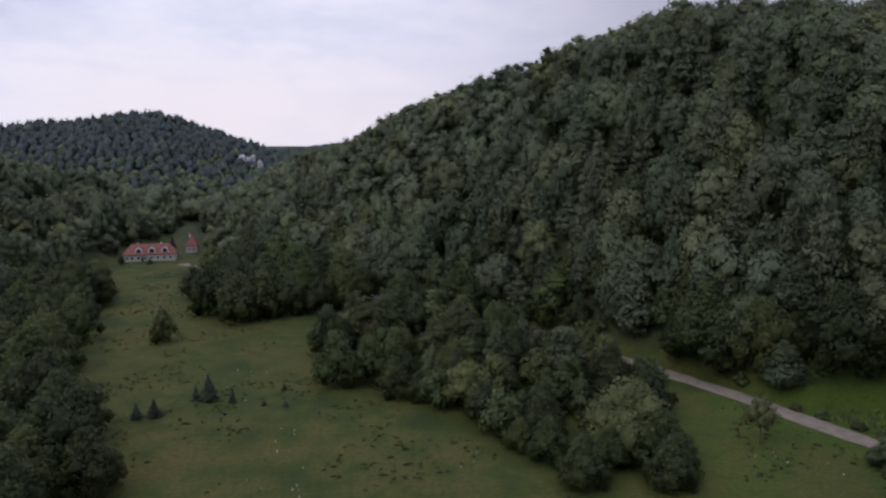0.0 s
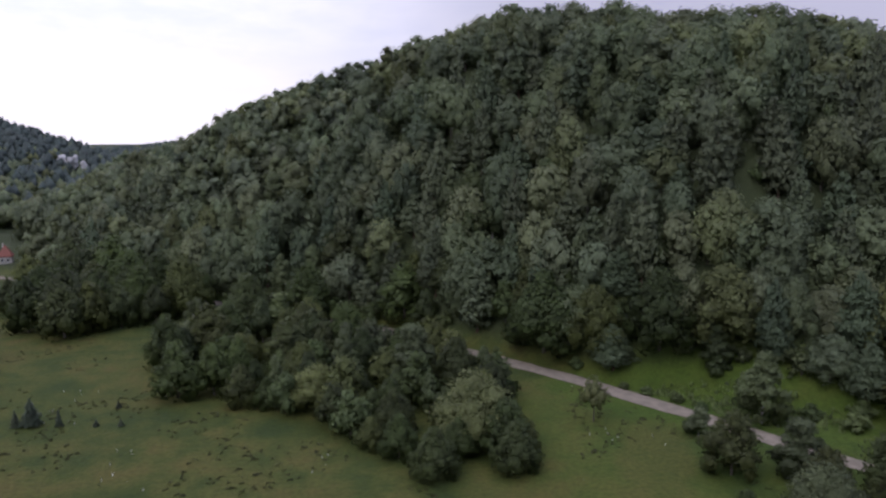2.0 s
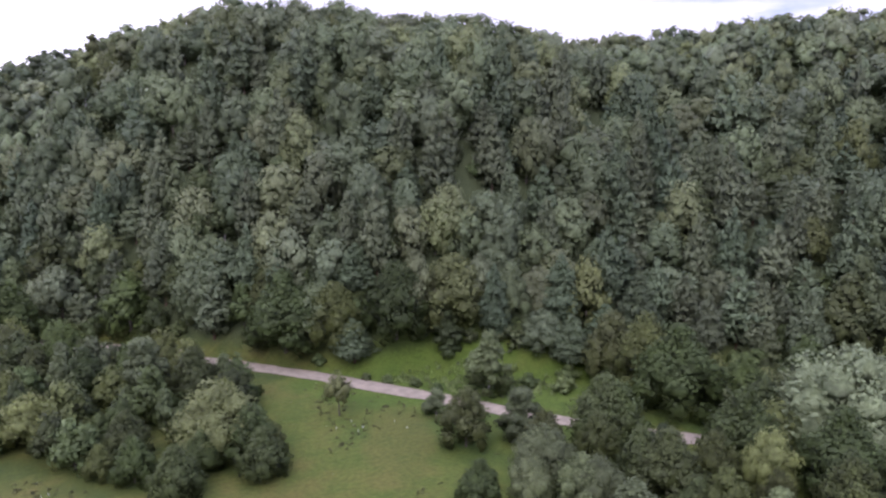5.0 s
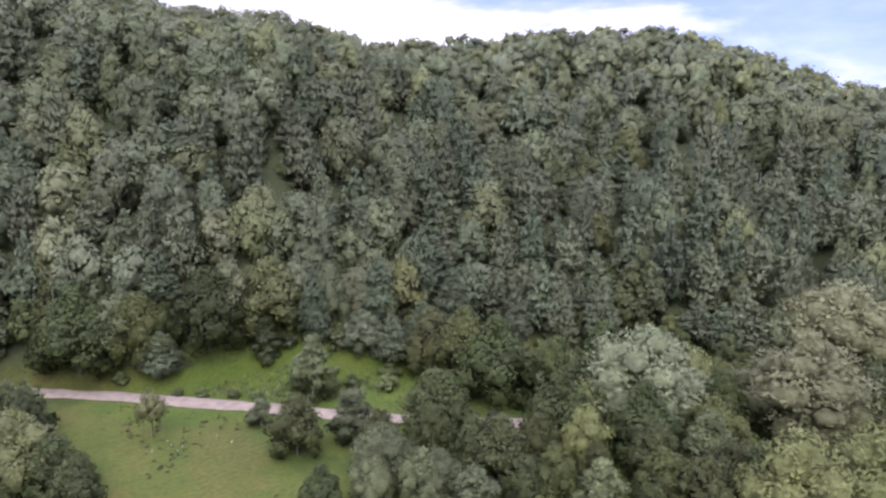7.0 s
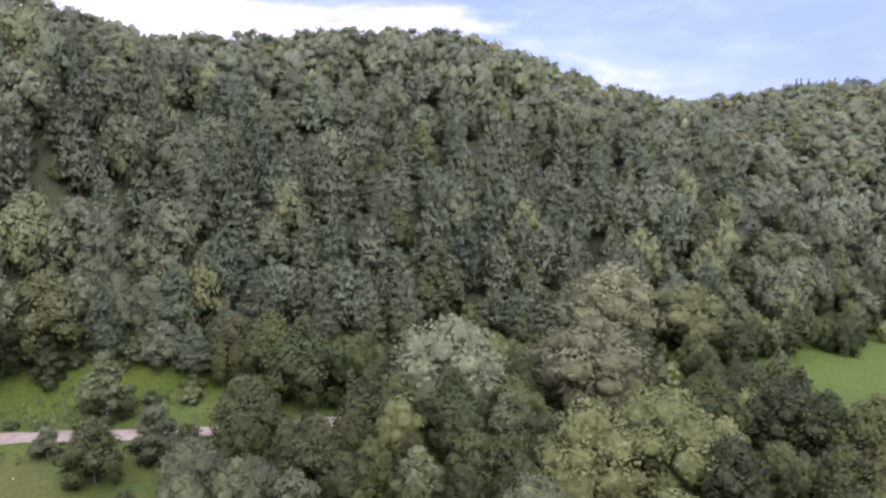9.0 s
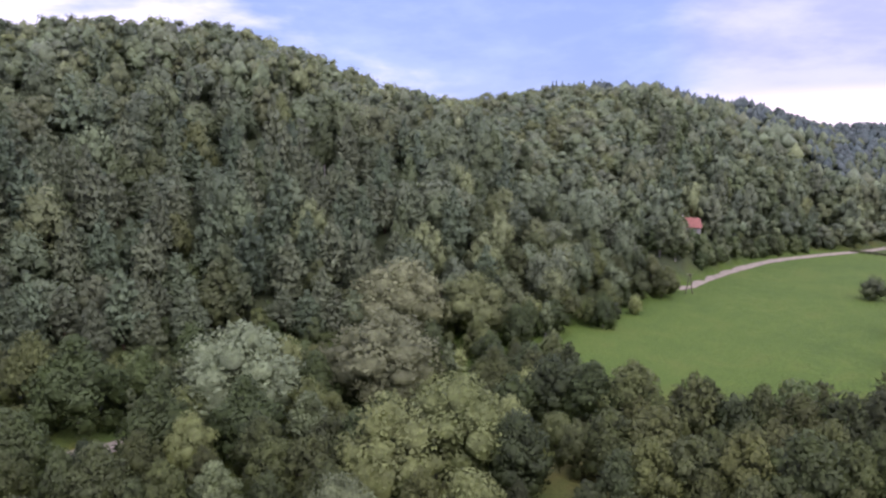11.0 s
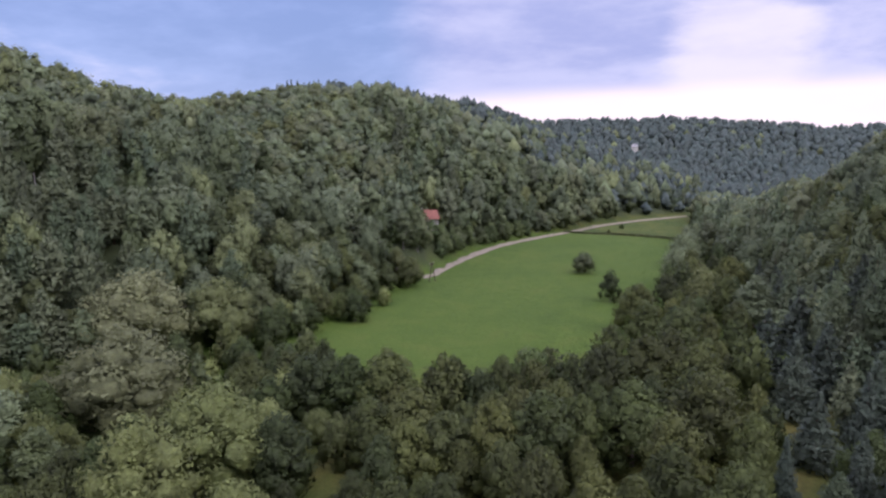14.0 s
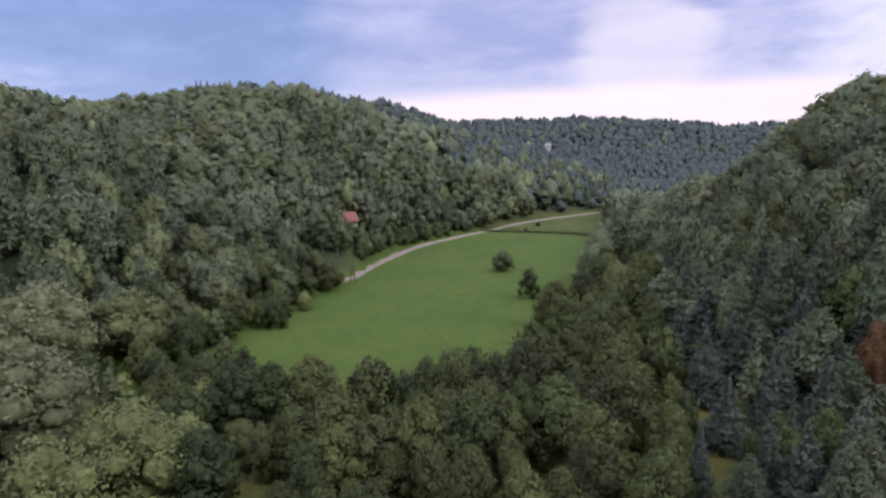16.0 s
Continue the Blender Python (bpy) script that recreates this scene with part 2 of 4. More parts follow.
def ground_material():
    m, t = material("valley_ground")

    def attribute(name):
        a = t.nodes.new("ShaderNodeAttribute")
        a.attribute_name = name
        return a.outputs["Fac"]
    wide = noise_tex(t, 0.035, 4.0)
    mid = noise_tex(t, 0.16, 5.0)
    fine_n = noise_tex(t, 1.3, 6.0, 0.65)
    rough_grass = ramp(t, math_node(t, "ADD", math_node(t, "MULTIPLY", wide, 0.55), math_node(t, "MULTIPLY", mid, 0.45)),
                       [(0.38, (0.035, 0.053, 0.011)), (0.46, (0.051, 0.066, 0.012)), (0.53, (0.072, 0.079, 0.016)), (0.62, (0.093, 0.082, 0.020))])
    mown = ramp(t, math_node(t, "ADD", math_node(t, "MULTIPLY", wide, 0.5), math_node(t, "MULTIPLY", mid, 0.5)),
                [(0.36, (0.049, 0.083, 0.010)), (0.52, (0.061, 0.097, 0.012)), (0.68, (0.077, 0.103, 0.016))])
    litter = mix_color(t, fine_n, (0.026, 0.036, 0.014), (0.062, 0.074, 0.030))
    grass = mix_color(t, attribute("mown"), rough_grass, mown)
    ragged = map_range(t, math_node(t, "ADD", attribute("dry"), math_node(t, "MULTIPLY", math_node(t, "SUBTRACT", mid, 0.5), 1.3)), 0.25, 0.85)
    grass = mix_color(t, math_node(t, "MULTIPLY", ragged, 0.5), grass, mix_color(t, fine_n, (0.076, 0.074, 0.017), (0.100, 0.090, 0.023)))
    speck = map_range(t, fine_n, 0.25, 0.75, 0.74, 1.24)
    comb = t.nodes.new("ShaderNodeCombineColor")
    for i in range(3):
        t.links.new(speck, comb.inputs[i])
    grass = mix_color(t, 1.0, grass, comb.outputs[0], "MULTIPLY")
    finish(t, mix_color(t, attribute("wood"), grass, litter), 0.95, fine_n, 0.9, 0.25)
    return m


GROUND = ground_material()


def road_material():
    m, t = material("gravel_track")
    a, b = noise_tex(t, 0.5, 5.0), noise_tex(t, 5.0, 6.0, 0.7)
    col = mix_color(t, map_range(t, a, 0.35, 0.65), (0.20, 0.168, 0.125), (0.275, 0.23, 0.172))
    finish(t, mix_color(t, map_range(t, b, 0.45, 0.8), col, (0.22, 0.182, 0.128)), 0.95, b, 0.6, 0.04)
    return m


GRAVEL = road_material()


# ---- shape of the land ----
# Each hill: bearing, distance of its foot, distance of its ridge, angle of its tree line over the eye.
HILLS = {
    "main": [(-20, 330, 420, -5.7), (-17, 300, 430, -4.7), (-13, 255, 420, -1.9), (-6.4, 232, 380, 0.4), (-3.5, 222, 360, 2.05), (4.5, 196, 310, 5.45), (9.4, 186, 290, 7.3), (13, 171, 275, 8.3), (15, 167, 268, 8.9), (19, 159, 260, 10.0), (24, 151, 250, 9.9), (28, 147, 245, 9.6), (36, 143, 245, 9.0), (43.4, 145, 275, 7.4), (50, 152, 305, 7.5), (61, 158, 320, 8.3), (67.5, 158, 320, 8.0), (72.7, 160, 310, 6.1), (78, 165, 300, 4.5), (84.5, 175, 290, 3.0), (89, 185, 285, 0.2), (94, 215, 280, -3.8), (97, 250, 285, -8.0)],
    "second": [(74, 300, 420, 2.0), (84, 200, 400, 2.8), (91, 180, 420, 3.9), (94, 190, 440, 4.35), (99.5, 225, 470, 4.1), (102.5, 257, 490, 3.3), (107, 318, 520, 2.4), (110, 343, 540, 1.6), (114, 378, 560, 0.2), (118.6, 433, 580, -1.5), (126, 489, 600, -3.5)],
    "east_far": [(98, 560, 900, 0.9), (112, 540, 860, 1.1), (122, 560, 850, 1.15), (128, 580, 850, 0.9), (132, 580, 850, 0.4), (136, 560, 850, 0.6), (145, 540, 850, 0.9), (160, 520, 850, 0.9), (172, 520, 850, -2.0)],
    "south": [(124, 330, 420, -8.0), (128, 240, 390, -5.6), (132.7, 165, 340, -3.1), (137, 135, 300, 0.8), (139.7, 125, 280, 3.2), (142, 120, 265, 4.5), (150, 110, 240, 6.9), (200, 110, 250, 7.5), (250, 140, 280, 6.0), (290, 190, 330, 4.0)],
    "west_spur": [(-70, 190, 330, 4.0), (-40, 215, 400, 1.0), (-32, 245, 420, -0.8), (-26, 320, 450, -2.6), (-22, 390, 470, -4.5), (-19, 430, 480, -6.5)],
    "west": [(-70, 430, 640, 2.0), (-31.4, 430, 640, 1.0), (-28, 430, 640, 1.4), (-21.3, 430, 630, 2.2), (-16.7, 430, 620, 0.6), (-13.2, 450, 620, -0.75), (-10, 470, 620, -3.4)],
    "west_far": [(-17, 700, 1100, -1.0), (-10, 700, 1100, -0.45), (-6.8, 700, 1080, -0.1), (-2, 700, 1080, 0.2), (6, 700, 1050, 0.2)],
}
EYE, CANOPY = 51.0, 10.5
TABLES = {k: np.array(v, float) for k, v in HILLS.items()}


def bearing(x, y):
    return (np.degrees(np.arctan2(x, y)) + 70) % 360 - 70


def wobble(x, y):
    return (np.sin(x * 0.043 + 1.3 * np.sin(y * 0.021)) * np.cos(y * 0.051 + 0.7) + 0.6 * np.sin(x * 0.11 + y * 0.07 + 2.0) + 0.4 * np.sin(y * 0.17 - x * 0.05)) / 2.0


def land(x, y):
    """Ground height and how far up a slope a place lies, 0 on the valley floor."""
    x, y = np.asarray(x, float), np.asarray(y, float)
    az, r = bearing(x, y), np.hypot(x, y)
    best = np.zeros_like(r)
    up = np.zeros_like(r)
    for tab in TABLES.values():
        inside = (az >= tab[0, 0]) & (az <= tab[-1, 0])
        foot, ridge, el = (np.interp(az, tab[:, 0], tab[:, i]) for i in (1, 2, 3))
        top = np.maximum(EYE + ridge * np.tan(np.radians(el)) - CANOPY, 3.0)
        s = np.clip((r - foot) / (ridge - foot), 0, 1)
        z = top * s * (1.18 - 0.18 * s)
        z = np.where(r > ridge, np.maximum(top - (r - ridge) * 0.22, np.minimum(top, 14.0)), z)
        z = np.where(inside, z, 0)
        s = np.where(inside, np.where(r > ridge, 1, s), 0)
        best = np.where(z > best, z, best)
        up = np.maximum(up, s)
    swell = 0.35 * wobble(x * 0.9, y * 0.9) + 3.2 * np.clip(up * 4, 0, 1) * wobble(x, y) * np.clip(1.6 - 1.1 * up, 0.35, 1)
    return best + swell, up


def ground(x, y):
    return float(land(x, y)[0])


# ---- the gravel track along the foot of the main hill ----
TRACK = [(-106, 287), (-84, 272), (-40, 240), (0, 205), (27, 180), (43, 157), (52, 143.5), (59, 134), (68, 118.5), (75, 107), (84.5, 90.3), (99, 70), (124, 52), (152, 40),
         (184, 24), (214, 0), (234, -30), (243, -52), (261, -65), (293, -91.5), (318, -121), (335, -149), (360, -188), (376, -230), (387, -277), (400, -330)]


def smooth_line(points, step=3.0):
    """A Catmull-Rom line through points, sampled about every step metres."""
    out = []
    for i in range(len(points) - 1):
        p0, p1, p2, p3 = (np.array(points[min(max(j, 0), len(points) - 1)], float) for j in (i - 1, i, i + 1, i + 2))
        n = max(2, int(np.linalg.norm(p2 - p1) / step))
        for k in range(n):
            u = k / n
            out.append(0.5 * (2 * p1 + (p2 - p0) * u + (2 * p0 - 5 * p1 + 4 * p2 - p3) * u * u + (3 * p1 - p0 - 3 * p2 + p3) * u ** 3))
    out.append(np.array(points[-1], float))
    return np.array(out)


TRACK_LINE = smooth_line(TRACK)


def off_track(x, y):
    return float(np.min(np.hypot(TRACK_LINE[:, 0] - x, TRACK_LINE[:, 1] - y)))


def mesh_from(name, verts, faces, mat, smooth=False):
    me = bpy.data.meshes.new(name)
    verts = np.asarray(verts, np.float32)
    groups = [np.asarray(f, np.int32) for f in (faces if isinstance(faces, tuple) else (faces,)) if len(f)]
    loops = np.concatenate([g.ravel() for g in groups])
    counts = np.concatenate([np.full(len(g), g.shape[1], np.int32) for g in groups])
    me.vertices.add(len(verts))
    me.vertices.foreach_set("co", verts.ravel())
    me.loops.add(len(loops))
    me.loops.foreach_set("vertex_index", loops)
    me.polygons.add(len(counts))
    me.polygons.foreach_set("loop_start", np.concatenate([[0], np.cumsum(counts)[:-1]]).astype(np.int32))
    me.polygons.foreach_set("use_smooth", np.full(len(counts), smooth))
    me.materials.append(mat)
    me.update(calc_edges=True)
    return me


def point_values(me, name, values):
    me.attributes.new(name, "FLOAT", "POINT").data.foreach_set("value", np.asarray(values, np.float32))


def point_vectors(me, name, values):
    me.attributes.new(name, "FLOAT_VECTOR", "POINT").data.foreach_set("vector", np.asarray(values, np.float32).ravel())


# Tawny stretches of the rough meadow: middle, half length and width, turn, strength.
DRY_PATCHES = [(56, 97, 6, 16, -30, 0.8), (-24, 152, 18, 9, 15, 0.55), (-66, 150, 9, 16, 20, 0.6), (-36, 112, 14, 22, 30, 0.45), (8, 92, 12, 8, 0, 0.4), (-52, 182, 14, 7, 0, 0.5), (-133, 388, 14, 14, 0, 0.8)]


def build_ground():
    rings = np.concatenate([[0.5, 15, 30, 45, 58], np.arange(66, 262, 3.2), np.arange(264, 560, 5.0), np.arange(565, 1250, 28), np.geomspace(1280, 4200, 9)])
    n = 360
    az = np.linspace(0, 2 * np.pi, n, endpoint=False)
    R, A = np.meshgrid(rings, az, indexing="ij")
    X, Y = R * np.sin(A), R * np.cos(A)
    Z, up = land(X, Y)
    i, j = np.meshgrid(np.arange(len(rings) - 1), np.arange(n), indexing="ij")
    a, b = i * n + j, i * n + (j + 1) % n
    faces = np.stack([a, a + n, b + n, b], -1).reshape(-1, 4)[:, ::-1]
    me = mesh_from("ground", np.stack([X, Y, Z], -1).reshape(-1, 3), faces, GROUND, True)
    U, W = (X - 81) * 0.81 - (Y - 114) * 0.58, (X - 81) * 0.58 + (Y - 114) * 0.81
    bay = np.clip((U / 31) ** 2 + (W / 13) ** 2 - 0.7, 0, 1)
    wood = np.clip((up - 0.015) * 25, 0, 1) * bay
    point_values(me, "wood", wood.ravel())
    near = np.clip((X - 28) / 16, 0, 1) * np.clip((136 - Y) / 12, 0, 1) * np.clip((Y - 40) / 10, 0, 1)
    mown = np.maximum(np.clip((X - 120) / 25, 0, 1), np.maximum(0.42 * near, 0.85 * np.clip(1.5 - 1.5 * bay, 0, 1))) * (1 - wood)
    mown *= np.clip((352 - (X * 0.72 - Y * 0.69)) / 10, 0.3, 1)
    point_values(me, "mown", mown.ravel())
    dry = np.zeros_like(X)
    for cx, cy, across, along, turn, full in DRY_PATCHES:
        ca, sa = math.cos(radians(turn)), math.sin(radians(turn))
        q = (((X - cx) * ca + (Y - cy) * sa) / across) ** 2 + (((Y - cy) * ca - (X - cx) * sa) / along) ** 2
        dry = np.maximum(dry, full * np.clip(1.3 - 0.65 * q, 0, 1))
    point_values(me, "dry", (dry * (1 - wood)).ravel())
    return tagged(new("ground", me), "grassy valley floor rising into wooded hillsides", "ground", kind="structure")


build_ground()


def build_road():
    rng = np.random.default_rng(5)
    line = TRACK_LINE
    d = np.gradient(line, axis=0)
    d /= np.linalg.norm(d, axis=1)[:, None]
    side = np.stack([d[:, 1], -d[:, 0]], 1)
    half = 2.35 + rng.uniform(-0.35, 0.35, len(line))
    cols = [-1.0, -0.5, 0.0, 0.5, 1.0]
    verts, n = [], len(cols)
    for p, s, h in zip(line, side, half):
        for c in cols:
            q = p + s * c * h
            verts.append((q[0], q[1], ground(q[0], q[1]) + (0.30 if abs(c) < 0.9 else 0.10) - (0.05 if abs(c) == 0.5 else 0)))
    faces = [(i * n + k, i * n + k + 1, (i + 1) * n + k + 1, (i + 1) * n + k) for i in range(len(line) - 1) for k in range(n - 1)]
    me = mesh_from("road", verts, np.array(faces), GRAVEL, True)
    tagged(new("road", me), "pale gravel track along the foot of the hill", "road", kind="structure")


build_road()


# ---- trees ----
def ico(sub):
    bm = bmesh.new()
    bmesh.ops.create_icosphere(bm, subdivisions=sub, radius=1.0)
    v = np.array([tuple(q.co) for q in bm.verts])
    f = np.array([[q.index for q in face.verts] for face in bm.faces])
    bm.free()
    return v, f


OCTA = np.array([(1, 0, 0), (0, 1, 0), (-1, 0, 0), (0, -1, 0), (0, 0, 1), (0, 0, -1)], float)
ICO = {2: ico(2), 3: ico(3), 4: ico(4), 0: (OCTA * 1.08, np.array([(0, 1, 4), (1, 2, 4), (2, 3, 4), (3, 0, 4), (1, 0, 5), (2, 1, 5), (3, 2, 5), (0, 3, 5)])), 1: ico(1)}


def unit(v):
    return v / np.maximum(np.linalg.norm(v, axis=-1, keepdims=True), 1e-9)


def cards(centres, normals, size, rng, slim=0.75, along=None):
    """Leaf sprays: pointed blades about the centres, facing roughly along the normals."""
    n = len(centres)
    t = unit(np.cross(normals, unit(rng.normal(size=(n, 3)))))
    if along is not None:
        lead = along + 0.35 * rng.normal(size=(n, 3))
        t = unit(lead - normals * np.sum(lead * normals, axis=1, keepdims=True))
    b = np.cross(normals, t)
    ln = size * rng.uniform(0.65, 1.35, (n, 1))
    wd = ln * slim * rng.uniform(0.7, 1.3, (n, 1))
    foot = centres - t * ln * 0.45
    v = np.stack([foot - b * wd / 2, foot + b * wd / 2, centres + t * ln * 0.6], 1).reshape(-1, 3)
    return v, np.arange(n * 3).reshape(-1, 3)


def puff_crown(rng, centres, radii, turn, n, size, sub, heart, jitter=0.5, slim=0.62, lift=0.12, dense_top=0.45, core=0.62, lead=0.7, form=0.45):
    """Foliage as a cluster of leafy puffs: a closed core in each, and leaf clumps over them; also the way each point faces.
    centres and radii hold a row a puff (radii: outward, across, upright), turn its bearing, heart the crown's middle."""
    centres, radii, turn = np.asarray(centres, float), np.asarray(radii, float), np.asarray(turn, float)
    ca, sa = np.cos(turn), np.sin(turn)

    def turned(q, k):
        return np.stack([q[..., 0] * ca[k] - q[..., 1] * sa[k], q[..., 0] * sa[k] + q[..., 1] * ca[k], q[..., 2]], -1)

    def unturned(q, k):
        return np.stack([q[..., 0] * ca[k] + q[..., 1] * sa[k], -q[..., 0] * sa[k] + q[..., 1] * ca[k], q[..., 2]], -1)

    iv, jf = ICO[sub]
    V, F, WAY = [], [], []
    for k in range(len(centres)):
        V.append(turned(iv * radii[k] * core * (1 + 0.16 * rng.normal(size=(len(iv), 1))), np.full(len(iv), k)) + centres[k])
        F.append(jf + k * len(iv))
        WAY.append(turned(unit(iv / radii[k]), np.full(len(iv), k)))
    area = (radii[:, 0] * radii[:, 1] + radii[:, 1] * radii[:, 2] + radii[:, 0] * radii[:, 2]) ** 0.9
    k = rng.choice(len(centres), size=n * 2, p=area / area.sum())
    d = unit(rng.normal(size=(n * 2, 3)) + np.array([0, 0, dense_top]))
    tufty = sum(np.sin(d @ (unit(rng.normal(size=(1, 3)))[0] * f) + k * 1.7 + ph) for f, ph in ((6.0, 0.3), (7.5, 2.0), (11.0, 4.0))) / 3
    p = turned(d * radii[k], k) * (rng.uniform(0.30, 1.0, (n * 2, 1)) ** 0.45 * 1.12 + 0.15 * tufty[:, None]) + centres[k]
    hidden = np.zeros(len(p), bool)
    for j in range(len(centres)):
        q = unturned(p - centres[j], np.full(len(p), j)) / radii[j]
        hidden |= (k != j) & (np.sum(q * q, axis=1) < 0.40)
    keep = np.nonzero(~hidden)[0][:n]
    p, k, d = p[keep], k[keep], d[keep]
    nor = turned(unit(d / radii[k]), k)
    along = None
    if lead:
        along = (turned(np.tile([0.45, 0.0, 0.7], (len(p), 1)), k) + 0.5 * nor) * lead
    cv, cf = cards(p, unit(nor + jitter * rng.normal(size=p.shape)), size, rng, slim, along)
    V, F, WAY = np.concatenate(V), np.concatenate(F), np.concatenate(WAY)

    def facing(way, at):
        return unit(form * way + (1 - form) * unit((at - heart) * np.array([1, 1, 1.2])) + np.array([0, 0, lift]))
    way = unit(facing(nor, p) + 0.22 * jitter * rng.normal(size=p.shape))
    return np.concatenate([V, cv]), F, cf + len(V), np.concatenate([facing(WAY, V), np.repeat(way, 3, axis=0)])


def crown_mesh(rng, h, w, n, size, puffs, sub, low=0.05, point=0.25, belly=0.4, grain=1.0, jitter=0.5, form=0.5, core=0.62):
    """A broadleaf crown: puffs set over an egg-shaped outline, widest at belly, drawn in to the top by point."""
    def girth(u):
        v = np.where(u > belly, (u - belly) / (1 - belly), (belly - u) / belly * 0.62)
        return w / 2 * np.sqrt(np.maximum(1 - v * v, 0.02)) * (1 - point * np.clip((u - 0.25) / 0.75, 0, 1))
    C, R, T = [], [], []
    a0 = rng.uniform(0, 6.28)
    for i in range(puffs):
        u = 1 - ((i + rng.uniform(0.2, 0.8)) / puffs) ** 0.9
        rp = w * 0.5 * rng.uniform(0.34, 0.70) * (7.0 / (puffs + 3)) ** 0.36 * grain
        e = float(girth(np.array(u)))
        out = max(e - rp * 0.62, 0) * rng.uniform(0.86, 1.08)
        a = a0 + i * 2.399963 + rng.uniform(-0.4, 0.4)
        z = low * h + rp * 0.55 + u * (h * (1 - low) - rp * 1.35)
        C.append((math.cos(a) * out, math.sin(a) * out, z))
        R.append((rp * rng.uniform(0.85, 1.15), rp * rng.uniform(0.85, 1.15), rp * rng.uniform(0.9, 1.35)))
        T.append(a)
    mid = low * h + h * (1 - low) * 0.42
    C.append((0, 0, mid))
    R.append((w * 0.30, w * 0.30, h * (1 - low) * 0.36))
    T.append(0)
    return puff_crown(rng, C, R, T, n, size, sub, np.array([0, 0, mid]), jitter, core=core, form=form)


def pine_mesh(rng, h, w, n, size, tiers, boughs, spruce=False, jitter=0.5):
    """A conifer: whorls of flat boughs, shorter to the top, round a narrow core."""
    low = 0.05 if spruce else 0.14
    C, R, T = [], [], []
    lean = rng.uniform(-0.03, 0.03, 2) * w
    sub = 0
    for i in range(tiers):
        u = i / (tiers - 0.4)
        body = (1 - u) ** 0.9 if spruce else min(1, (u + 0.34) / 0.52) * (1 - u ** 1.5) ** 0.75
        count = max(2, round(boughs * (0.45 + 0.55 * body)))
        a0 = rng.uniform(0, 6.28)
        for j in range(count):
            L = w / 2 * max(body, 0.10) * rng.uniform(0.74, 1.16)
            a = a0 + j * 6.283 / count + rng.uniform(-0.25, 0.25)
            z = (low + (0.96 - low) * u) * h + rng.uniform(-0.03, 0.03) * h + 0.10 * L
            C.append((math.cos(a) * L * 0.58 + lean[0] * u, math.sin(a) * L * 0.58 + lean[1] * u, z))
            R.append((L * 0.50, min(L * 0.46, 2.3 * L / count + 0.2), (0.50 if spruce else 0.44) * h / tiers + 0.06 * L))
            T.append(a)
    C.append((lean[0], lean[1], 0.93 * h))
    R.append((0.07 * w, 0.07 * w, 0.07 * h))
    T.append(0)
    C.append((0, 0, (low + 0.40 * (1 - low)) * h))
    R.append((w * 0.20, w * 0.20, h * 0.42))
    T.append(0)
    return puff_crown(rng, C, R, T, n, size, sub, np.array([0, 0, 0.35 * h]), jitter, 0.40, 0.42, 0.4, 0.5, 1.0)


def trunk_mesh(rng, h, r, limbs, spread, mat, sides=5):
    """A tapered, slightly crooked trunk with a few limbs."""
    vs, fs = [], []

    def tube(path, radii):
        base = len(vs)
        for (x, y, z), q in zip(path, radii):
            for k in range(sides):
                a = 2 * math.pi * k / sides
                vs.append((x + math.cos(a) * q, y + math.sin(a) * q, z))
        for i in range(len(path) - 1):
            for k in range(sides):
                fs.append((base + i * sides + k, base + i * sides + (k + 1) % sides, base + (i + 1) * sides + (k + 1) % sides, base + (i + 1) * sides + k))
    bend = rng.uniform(-0.03, 0.03, 2) * h
    tube([(bend[0] * u * u, bend[1] * u * u, -0.5 + (h + 0.5) * u) for u in (0, 0.06, 0.3, 0.6, 1)], [r * 1.5, r * 1.05, r * 0.85, r * 0.6, r * 0.16])
    for i in range(limbs):
        a, z0 = i * 2.4 + rng.uniform(0, 1), h * rng.uniform(0.3, 0.6)
        tube([(math.cos(a) * spread * u, math.sin(a) * spread * u, z0 + h * 0.28 * u ** 0.8) for u in (0, 0.5, 1)], [r * 0.45, r * 0.3, r * 0.1])
    return mesh_from("trunk", np.array(vs), np.array(fs), mat, True)


NAMES = {"l": "meadow_edge_tree", "b": "broadleaf_tree", "a": "alder_tree", "y": "yellow_green_tree", "s": "birch_tree", "w": "willow_tree", "W": "silver_willow_tree", "P": "seeding_willow_tree",
         "p": "pine_tree", "c": "spruce_tree", "r": "rusty_tree", "v": "sallow_tree", "k": "conifer_tree", "q": "far_pine", "h": "shrub", "f": "beech_tree", "t": "young_tree"}
LABELS = {
    "l": "dark green rounded tree at the edge of the rough meadow", "q": "far woodland tree",
    "b": "dark green broadleaf tree with a billowing crown", "a": "olive green alder standing beside the stream", "y": "yellow-green broadleaf tree at the forest edge",
    "s": "slender light green birch standing in grass", "w": "pale green willow with a rounded feathery crown", "W": "willow with a silvery white rounded crown",
    "P": "tall willow with a pinkish brown seeding crown", "p": "grey-green pine with layered branches on the slope", "c": "small dark conifer standing in rough meadow grass",
    "v": "grey-green sallow with a rounded crown near the track", "k": "tall dark conifer with a pointed crown below the slope",
    "r": "rust-coloured tree among dark pines", "h": "low green shrub at the edge of the wood", "f": "haze-paled grey-green beech in the hillside wood", "t": "young tree with a thin bare stem in grass"}
CATS = {"p": "pine", "c": "conifer", "k": "conifer", "h": "shrub"}


